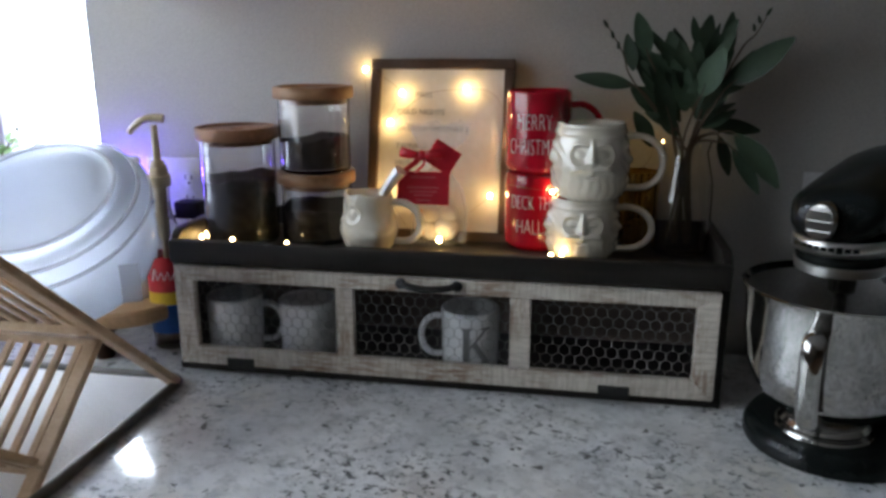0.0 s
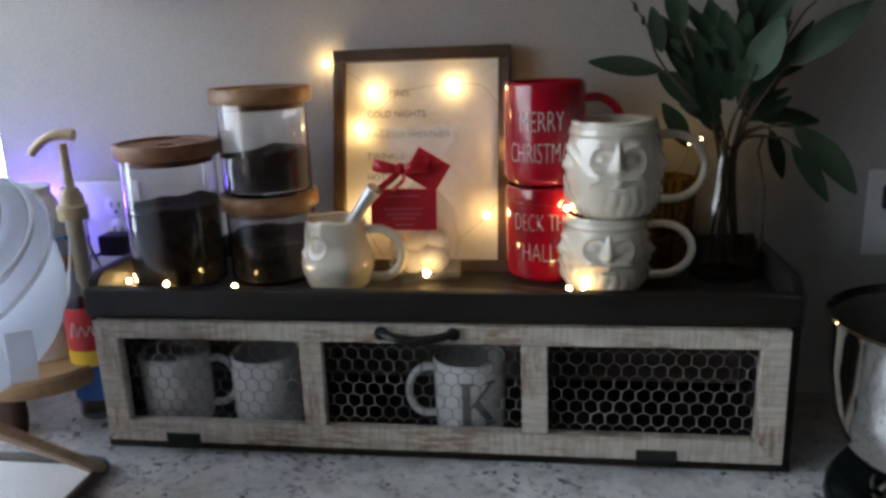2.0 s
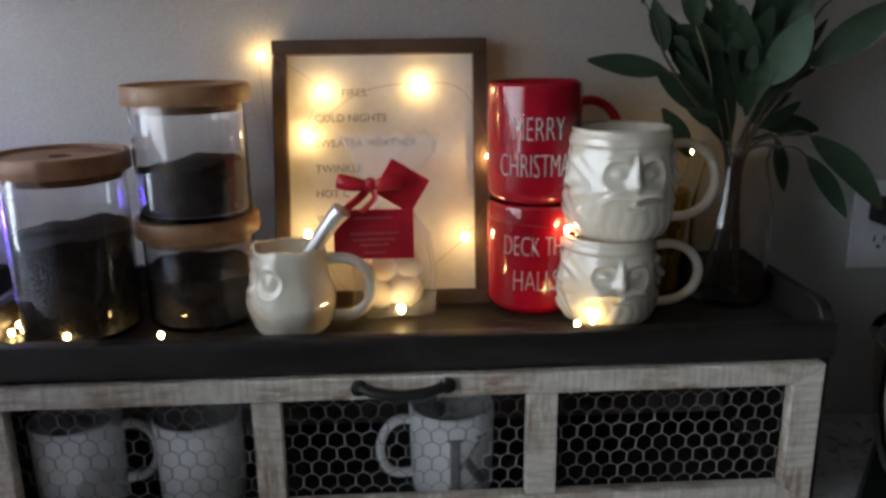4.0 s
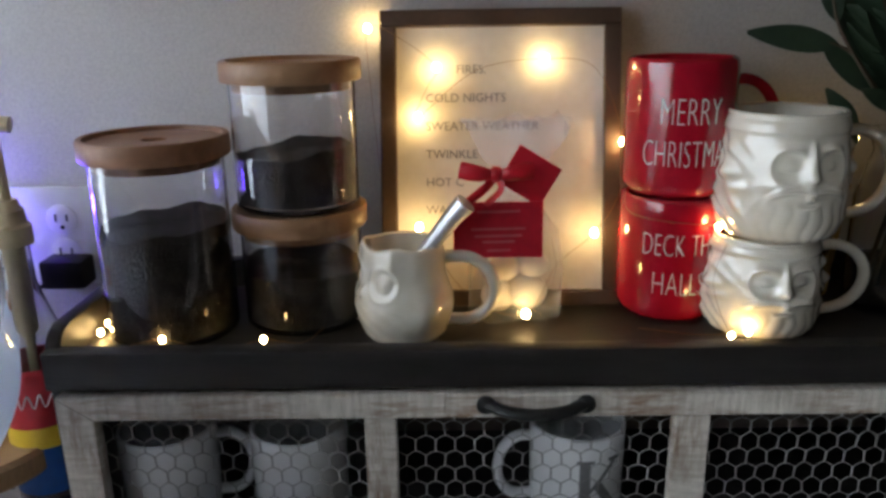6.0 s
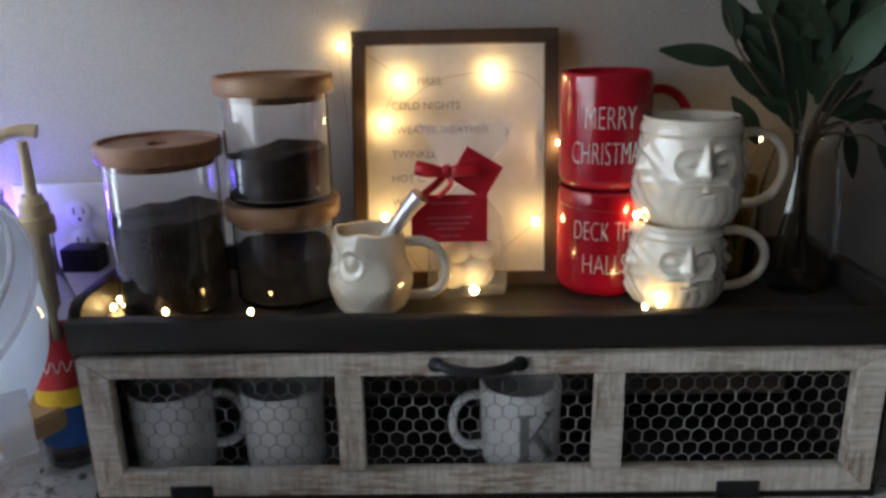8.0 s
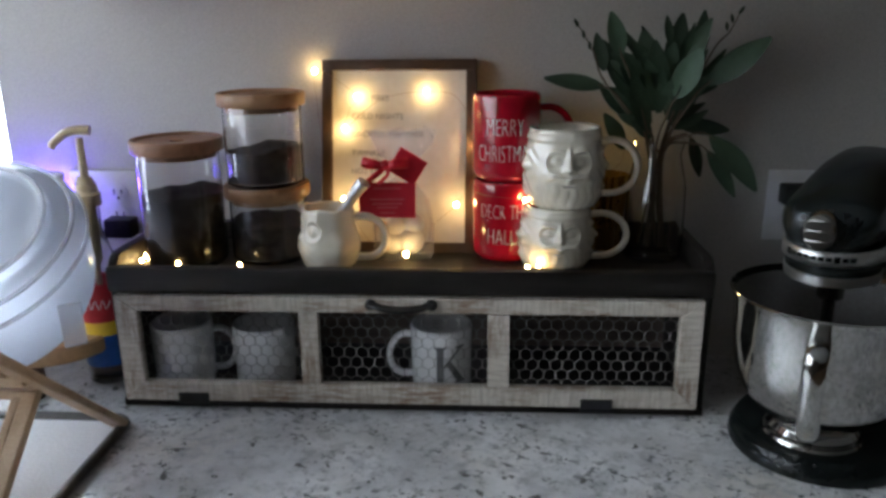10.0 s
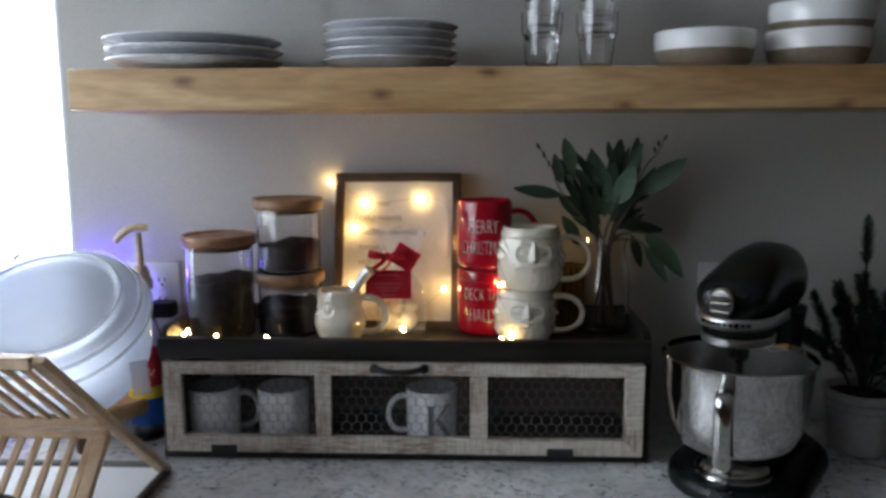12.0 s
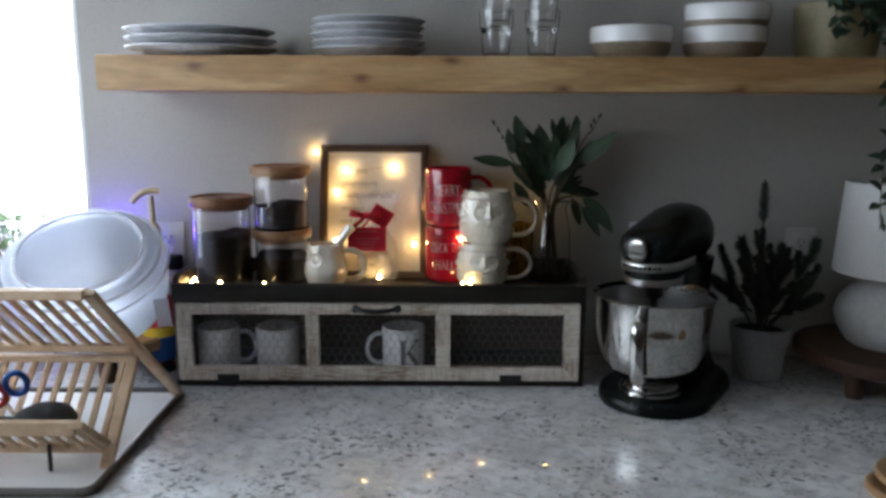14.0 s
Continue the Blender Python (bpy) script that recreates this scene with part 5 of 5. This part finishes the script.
riser((0.862, 1.150, 0), 0.180, 0.082, M_WALNUT, "round dark walnut riser under the table lamp", 3, 221)
lamp = thing("table_lamp", (0.878, 1.165, 0.082), "white ceramic table lamp with a white drum shade", "lamp")
part("base", lathe([(0, 0), (0.078, 0), (0.085, 0.004), (0.106, 0.035), (0.112, 0.065), (0.107, 0.095), (0.088, 0.122), (0.050, 0.135), (0.022, 0.139), (0.02, 0.15), (0, 0.15)], 64, None, lambda a, z, r: r + 0.0012 * math.sin(z * 700)), M_LAMPBASE, lamp)
part("neck", lathe([(0, 0.149), (0.014, 0.149), (0.014, 0.175), (0.006, 0.18), (0.006, 0.30), (0, 0.30)], 20), M_IRON, lamp, "dark metal neck")
part("shade", lathe([(0.124, 0.158), (0.112, 0.350), (0.1105, 0.350), (0.1225, 0.158)], 64, closed=True), M_SHADE, lamp)
for i in range(3):
    a = i * 2.094
    part("shade_arm", tube(bmesh.new(), [(0.004 * math.cos(a), 0.004 * math.sin(a), 0.290), (0.116 * math.cos(a), 0.116 * math.sin(a), 0.292)], 0.0015, 6), M_IRON, lamp)

riser((-0.806, 1.215, 0), 0.104, 0.085, M_TEAK, "small round honey-coloured wooden riser on dark feet", 3, 30, M_WALNUT)
for x, y, z, r, tl in ((0.628, 0.648, 0.0, 0.060, (0, 0)), (0.646, 0.666, 0.0155, 0.054, (4, -5))):
    cs = thing("wooden_coaster", (x, y, z), "round honey-coloured wooden coaster lying on the worktop", "coaster", 20, "coasters", "", tl)
    part("disc", lathe([(0, 0), (r - 0.004, 0), (r, 0.004), (r, 0.010), (r - 0.003, 0.014), (r - 0.012, 0.014), (r - 0.016, 0.011), (0, 0.011)], 48), M_TEAK, cs)

# ---- syrup bottle with pump, jug, night light ----
sb = thing("syrup_bottle", (-0.720, 1.214, 0), "glass syrup bottle with beige pump and red-yellow-blue label", "bottle")
part("glass", lathe([(0, 0), (0.031, 0), (0.034, 0.004), (0.034, 0.175), (0.031, 0.195), (0.019, 0.235), (0.0155, 0.25), (0.015, 0.295), (0.013, 0.295), (0.0135, 0.25), (0.017, 0.233), (0.029, 0.193), (0.0315, 0.173), (0.0315, 0.008), (0, 0.006)], 40), M_GLASS, sb, "clear glass")
part("syrup", lathe([(0, 0.0065), (0.0310, 0.0085), (0.0310, 0.130), (0, 0.130)], 32), M_SYRUP, sb)
for z0, z1, m, nm in ((0.030, 0.082, M_LBLUE, "blue"), (0.0822, 0.105, M_LYEL, "yellow"), (0.1052, 0.168, M_LRED, "red")):
    part("label", lathe([(0.0343, z0), (0.0347, z0), (0.0347, z1), (0.0343, z1)], 40, closed=True), m, sb, nm + " paper label")
sq = tube(bmesh.new(), smooth_line([(-0.020, 0, -0.010), (-0.014, 0, 0.012), (-0.010, 0, -0.008), (-0.003, 0, 0.006), (0.002, 0, -0.008), (0.008, 0, 0.006), (0.012, 0, -0.008), (0.019, 0, 0.004)], 5), 0.0016, 6, 0.4)
part("script_mark", wrap(sq, 0.0349, -74, 0.136), M_LETTER, sb, "pale script mark")
part("pump_collar", lathe([(0, 0.288), (0.0195, 0.288), (0.0200, 0.292), (0.0200, 0.306), (0.0165, 0.309), (0.0155, 0.322), (0.0125, 0.325), (0.011, 0.332), (0, 0.332)], 32), M_PUMP, sb)
part("pump_tube", lathe([(0, 0.14), (0.0045, 0.14), (0.0045, 0.19), (0.0105, 0.20), (0.0105, 0.288), (0, 0.288)], 24), M_PUMP, sb)
part("pump_stem", lathe([(0, 0.332), (0.0065, 0.332), (0.0055, 0.392), (0, 0.392)], 20), M_PUMP, sb)
hd = tube(bmesh.new(), smooth_line([(0.016, 0.004, 0.402), (0.002, 0, 0.4035), (-0.016, -0.008, 0.400), (-0.032, -0.015, 0.386), (-0.036, -0.017, 0.379)], 6), 0.0118, 10, 0.66, True, lambda t: 1.0 - 0.3 * t)
part("pump_head", hd, M_PUMP, sb)

jg = thing("plastic_jug", (-0.802, 1.226, 0.085), "white plastic tub with a blue printed label on the riser", "jug")
part("body", lathe([(0, 0), (0.042, 0), (0.046, 0.006), (0.052, 0.06), (0.057, 0.15), (0.055, 0.195), (0.040, 0.230), (0.037, 0.234), (0.038, 0.246), (0.036, 0.247), (0, 0.247)], 48), M_JUG, jg)
lb = bmesh.new()
lathe([(0.0530, 0.062), (0.0568, 0.130), (0.0563, 0.130), (0.0524, 0.062)], 48, lb, closed=True)
part("label", lb, M_PLATEW, jg, "white label")
st = tube(bmesh.new(), [(0.0555 * math.cos(radians(a)), 0.0555 * math.sin(radians(a)), 0.178 - 0.004 * math.cos(radians(a * 3))) for a in range(-80, 1, 8)], 0.010, 8, 0.25)
part("print_patch", st, M_LBLUE, jg, "blue printed patch")
op = tube(bmesh.new(), [(0.0548 * math.cos(radians(a)), 0.0548 * math.sin(radians(a)), 0.140) for a in range(-48, 9, 7)], 0.0032, 8, 5.0)
part("print_patch", op, M_ORANGE, jg, "orange printed patch")
nl = thing("night_light", (-0.850, WALL, 0.258), "plug-in night light glowing violet at the wall", "night light")
part("body", box(bmesh.new(), -0.016, 0.016, -0.022, -0.0055, -0.03, 0.005, 0.004), M_JUG, nl)
part("lens", box(bmesh.new(), -0.014, 0.014, -0.024, -0.0055, 0.006, 0.030, 0.005), M_VIOLET, nl, "glowing violet lens")


def wall_plate(name, x0, x1, z0, z1, outlets, toggles, lab, m=M_PLATEW):
    top = thing(name, ((x0 + x1) / 2, WALL, (z0 + z1) / 2), lab, "outlet")
    w, h = (x1 - x0) / 2, (z1 - z0) / 2
    part("plate", box(bmesh.new(), -w, w, -0.005, -0.0005, -h, h, 0.002), m, top)
    for ox in outlets:
        for oz in (-0.0195, 0.0195):
            b = lathe([(0, -0.0005), (0.0165, -0.0005), (0.0172, 0.002), (0.0160, 0.0026), (0, 0.0026)], 28)
            bmesh.ops.transform(b, matrix=pose(ox, -0.0048, oz, 90, 0, 0), verts=b.verts)
            f = part("socket", b, m, top)
            for sx, hh2 in ((-0.0063, 0.0045), (0.0063, 0.0038)):
                part("slot", box(bmesh.new(), ox + sx - 0.0011, ox + sx + 0.0011, -0.0078, -0.0068, oz + 0.002 - hh2, oz + 0.002 + hh2), M_SLOT, f)
            part("slot", blob(bmesh.new(), (ox, -0.0074, oz - 0.0088), 0.0026, (1, 0.3, 1), 8), M_SLOT, f)
    for ox in toggles:
        part("toggle", bar(bmesh.new(), (ox, -0.004, 0), (ox, -0.018, -0.008), 0.009, 0.008), M_PLATEW, top)
        for oz in (-0.03, 0.03):
            part("screw", blob(bmesh.new(), (ox, -0.0055, oz), 0.003, (1, 0.4, 1), 8), M_STEEL, top)
    return top


wall_plate("wall_outlet", -0.812, -0.694, 0.204, 0.318, (-0.053 + 0.0765,), (-0.030,), "white double wall plate with switch and socket")
wall_plate("wall_outlet", 0.346, 0.418, 0.205, 0.321, (0.0,), (), "white wall socket behind the mixer")
wall_plate("wall_outlet", 0.712, 0.784, 0.200, 0.310, (0.0,), (), "wall socket behind the evergreen, toned down to look dim", M_PLATE_DIM)


def charger(at, pts, lab):
    top = thing("power_adapter", at, lab, "adapter")
    part("body", box(bmesh.new(), -0.024, 0.024, -0.040, -0.006, -0.016, 0.016, 0.004), M_BLACK, top)
    o = Vector(at)
    part("cord", tube(bmesh.new(), smooth_line([Vector(p) - o for p in pts], 8), 0.0022, 8), M_BLACK, top)
    return top


charger((-0.722, WALL - 0.0026, 0.226), [(-0.735, 1.305, 0.220), (-0.752, 1.290, 0.205), (-0.765, 1.300, 0.150), (-0.77, 1.31, 0.06), (-0.72, 1.325, 0.0035), (-0.68, 1.33, 0.0035)], "black power adapter and cord in the socket")
charger((0.386, WALL - 0.0026, 0.286), [(0.40, 1.305, 0.278), (0.415, 1.295, 0.25), (0.43, 1.30, 0.12), (0.44, 1.29, 0.02), (0.47, 1.29, 0.004)], "black plug and cord of the mixer")

# ---- drying mat, dish rack and what lies in it ----
dmt = thing("drying_mat", (-0.62, 0.66, 0), "grey-white drying mat with dark piping on the worktop", "mat", 0)


def rounded(w, h, r, n=6):
    pts = []
    for cx, cy, a0 in ((w - r, r, -90), (w - r, h - r, 0), (r, h - r, 90), (r, r, 180)):
        pts += [(cx + r * math.cos(radians(a0 + 90 * i / n)), cy + r * math.sin(radians(a0 + 90 * i / n))) for i in range(n + 1)]
    return pts


pts = [(x - 0.53, y - 0.03) for x, y in rounded(0.53, 0.43, 0.022)]
bm = bmesh.new()
a = [bm.verts.new((x, y, 0.0005)) for x, y in pts]
c = [bm.verts.new((x, y, 0.0065)) for x, y in pts]
bm.faces.new(a), bm.faces.new(c)
for i in range(len(pts)):
    bm.faces.new((a[i], a[(i + 1) % len(pts)], c[(i + 1) % len(pts)], c[i]))
part("pad", bm, M_MAT, dmt)
part("piping", tube(bmesh.new(), [(x, y, 0.0075) for x, y in pts] + [(*pts[0], 0.0075)], 0.0074, 12), M_PIPING, dmt, "dark grey corded edge")

rk = thing("dish_rack", (0, 0, 0.0075), "folding crossed bamboo dish rack on the drying mat", "dish rack")
RX0, RX1 = -1.07, -0.640


def A(t):    # side leg from the back foot (0) to the front top (1)
    return Vector((0.016 - 0.025 * t, 1.040 - 0.308 * t, 0.002 + 0.285 * t))


def B(t):    # side leg from the front foot (0) to the crossing (1)
    return Vector((0.021 - 0.019 * t, 0.712 + 0.190 * t, 0.002 + 0.128 * t))


for x in (RX1, RX0):
    part("side_leg", bar(bmesh.new(), A(0) + Vector((x, 0, 0)), A(1) + Vector((x, 0, 0)), 0.012, 0.022, 0.002, (1, 0, 0)), M_BAMBOO, rk)
    part("side_leg", bar(bmesh.new(), B(-0.02) + Vector((x - 0.013, 0, 0)), B(1.06) + Vector((x - 0.013, 0, 0)), 0.012, 0.020, 0.002, (1, 0, 0)), M_BAMBOO, rk)
for p, w, h in ((A(0.985), 0.016, 0.024), (A(0.52), 0.014, 0.020), (B(0.96), 0.012, 0.018), (B(0.16), 0.012, 0.016)):
    part("cross_rail", bar(bmesh.new(), p + Vector((RX0 + 0.012, 0, 0)), p + Vector((RX1 - 0.006, 0, 0)), h, w), M_BAMBOO, rk)
n = 15
for i in range(n):
    x = RX1 - 0.030 - i * (RX1 - RX0 - 0.06) / (n - 1)
    part("slat", bar(bmesh.new(), A(0.53) + Vector((x, 0, 0)), A(0.97) + Vector((x, 0, 0)), 0.007, 0.010, 0.001, (1, 0, 0)), M_BAMBOO, rk)
    part("slat", bar(bmesh.new(), B(0.18) + Vector((x, 0, 0)), B(0.95) + Vector((x, 0, 0)), 0.007, 0.010, 0.001, (1, 0, 0)), M_BAMBOO, rk)
    part("tray_slat", bar(bmesh.new(), Vector((x + 0.020, 0.665, 0.086)), Vector((x + 0.020, 0.735, 0.026)), 0.007, 0.008, 0.001, (1, 0, 0)), M_BAMBOO, rk)
part("tray_rail", bar(bmesh.new(), (RX0, 0.662, 0.090), (RX1 - 0.010, 0.662, 0.090), 0.014, 0.022), M_BAMBOO, rk)
part("tray_rail", bar(bmesh.new(), (RX0, 0.742, 0.022), (RX1 - 0.002, 0.742, 0.022), 0.012, 0.016), M_BAMBOO, rk)
for x in (RX1 - 0.008, RX0 + 0.04):
    part("tray_arm", bar(bmesh.new(), (x, 0.655, 0.098), (x, 0.752, 0.020), 0.012, 0.024, 0.002, (1, 0, 0)), M_BAMBOO, rk)
for x in (RX1 - 0.075,):
    part("peg", bar(bmesh.new(), (x, 0.70, 0.0), (x, 0.70, 0.046), 0.006, 0.006), M_BLACK, rk)

pb = thing("plastic_bowl", (-0.763, 0.985, 0.265), "large lidded frosted plastic bowl propped behind the dish rack", "bowl", 22, tilt=(30, -10))
prof = [(0.0, 0.056), (0.040, 0.0565), (0.080, 0.057), (0.102, 0.058), (0.106, 0.060), (0.1085, 0.0635), (0.1115, 0.0650), (0.1145, 0.0635), (0.117, 0.059), (0.121, 0.0560), (0.128, 0.0550), (0.135, 0.0525), (0.141, 0.0475), (0.146, 0.0400), (0.1495, 0.0330), (0.1510, 0.0270), (0.1495, 0.0215), (0.1445, 0.0190), (0.1435, 0.004), (0.1425, -0.020), (0.139, -0.044), (0.132, -0.068), (0.121, -0.087), (0.104, -0.101), (0.080, -0.109), (0, -0.111)]
part("shell", lathe(prof, 80), M_PLASTIC, pb)
for q, z in ((0.1115, 0.0655), (0.1400, 0.0495), (0.1510, 0.0270)):
    part("ridge", tube(bmesh.new(), [(q * math.cos(2 * math.pi * i / 72), q * math.sin(2 * math.pi * i / 72), z) for i in range(73)], 0.0030, 10), M_CLEARTAB, pb, "glossy moulded ring")
tb = bar(bmesh.new(), pb.matrix_world.inverted() @ Vector((-0.606, 0.925, 0.236)), pb.matrix_world.inverted() @ Vector((-0.594, 0.908, 0.188)), 0.026, 0.003, 0.001, (0, 1, 0.4))
part("grip_tab", tb, M_CLEARTAB, pb, "clear plastic grip tab")
# teal print low on the bowl's side
lp = pb.matrix_world.inverted() @ Vector((-0.717, 0.955, 0.140))
lz = min(max(lp.z, -0.085), -0.005)
band = [(r, z) for r, z in prof if z <= 0.004]
for (ra, za), (rc, zc) in zip(band, band[1:]):
    if zc <= lz <= za:
        lr = ra + (rc - ra) * (za - lz) / (za - zc) + 0.0008
la = math.atan2(lp.y, lp.x)
part("print_patch", tube(bmesh.new(), [(lr * math.cos(la + k * 0.03), lr * math.sin(la + k * 0.03), lz) for k in range(-4, 5)], 0.0012, 8, 5.0), M_TEAL, pb, "teal printed mark")

sc = thing("scissors", (-0.772, 0.700, 0.112), "scissors with blue and red plastic handles in the rack", "scissors", 20, tilt=(20, 0))
for x, m in ((-0.016, M_REDH), (0.016, M_BLUEH)):
    part("handle", tube(bmesh.new(), [(x + 0.015 * math.cos(2 * math.pi * i / 20), 0, 0.030 + (0.020 if m == M_BLUEH else 0.0) + 0.021 * math.sin(2 * math.pi * i / 20)) for i in range(21)], 0.0050, 8), m, sc)
part("blade", bar(bmesh.new(), (-0.008, 0, 0.025), (0.004, 0.03, -0.050), 0.010, 0.002), M_STEEL, sc)
ld = thing("serving_ladle", (-0.722, 0.708, 0.090), "dark ladle lying in the rack tray", "ladle", 4)
part("bowl", lathe([(0.0, 0.026), (0.022, 0.0245), (0.040, 0.016), (0.048, 0.002), (0.0485, 0.0), (0.046, 0.0), (0.038, 0.013), (0.020, 0.021), (0, 0.022)], 40), M_BLACK, ld)
part("handle", tube(bmesh.new(), smooth_line([(-0.034, 0, 0.004), (-0.08, 0.0, 0.006), (-0.16, 0.0, 0.004), (-0.24, 0, 0.004)], 5), 0.006, 8, 0.5), M_BLACK, ld)

# leafy plant on the window side
wp = thing("window_plant", (-1.02, 1.225, 0), "green leafy plant in a white pot by the window", "potted plant")
part("pot", lathe([(0, 0), (0.045, 0), (0.055, 0.10), (0.052, 0.10), (0.045, 0.02), (0, 0.02)], 32), M_JUG, wp)
rl = random.Random(8)
for i in range(64):
    a, rr2 = rl.uniform(0, 6.28), rl.uniform(0.01, 0.085)
    tip = Vector((rr2 * math.cos(a), rr2 * 0.6 * math.sin(a), rl.uniform(0.27, 0.355)))
    st2 = smooth_line([(0, 0, 0.05), Vector((tip.x * 0.3, tip.y * 0.3, 0.2)), tip], 5)
    part("stem", tube(bmesh.new(), st2, 0.001, 5), M_STEM, wp)
    part("leaf", leaf(tip, tip + Vector((rl.uniform(-0.03, 0.03), rl.uniform(-0.02, 0.02), rl.uniform(-0.01, 0.02))), 0.016, 0.1, 0.1, rl.uniform(-1, 1), 5), M_LEAF3, wp)
for b, t2 in (((0.02, -0.02, 0.30), (0.145, -0.045, 0.376)), ((0.0, -0.02, 0.30), (0.070, -0.03, 0.385))):
    part("stem", tube(bmesh.new(), smooth_line([(0, 0, 0.05), b, Vector(b).lerp(Vector(t2), 0.6) + Vector((0, 0, 0.012)), t2], 6), 0.0014, 5), M_STEM, wp)
    part("leaf", leaf(Vector(t2) - Vector((0.02, 0, 0.004)), t2, 0.006, 0.1, 0.1, 0, 5), M_LEAF, wp)
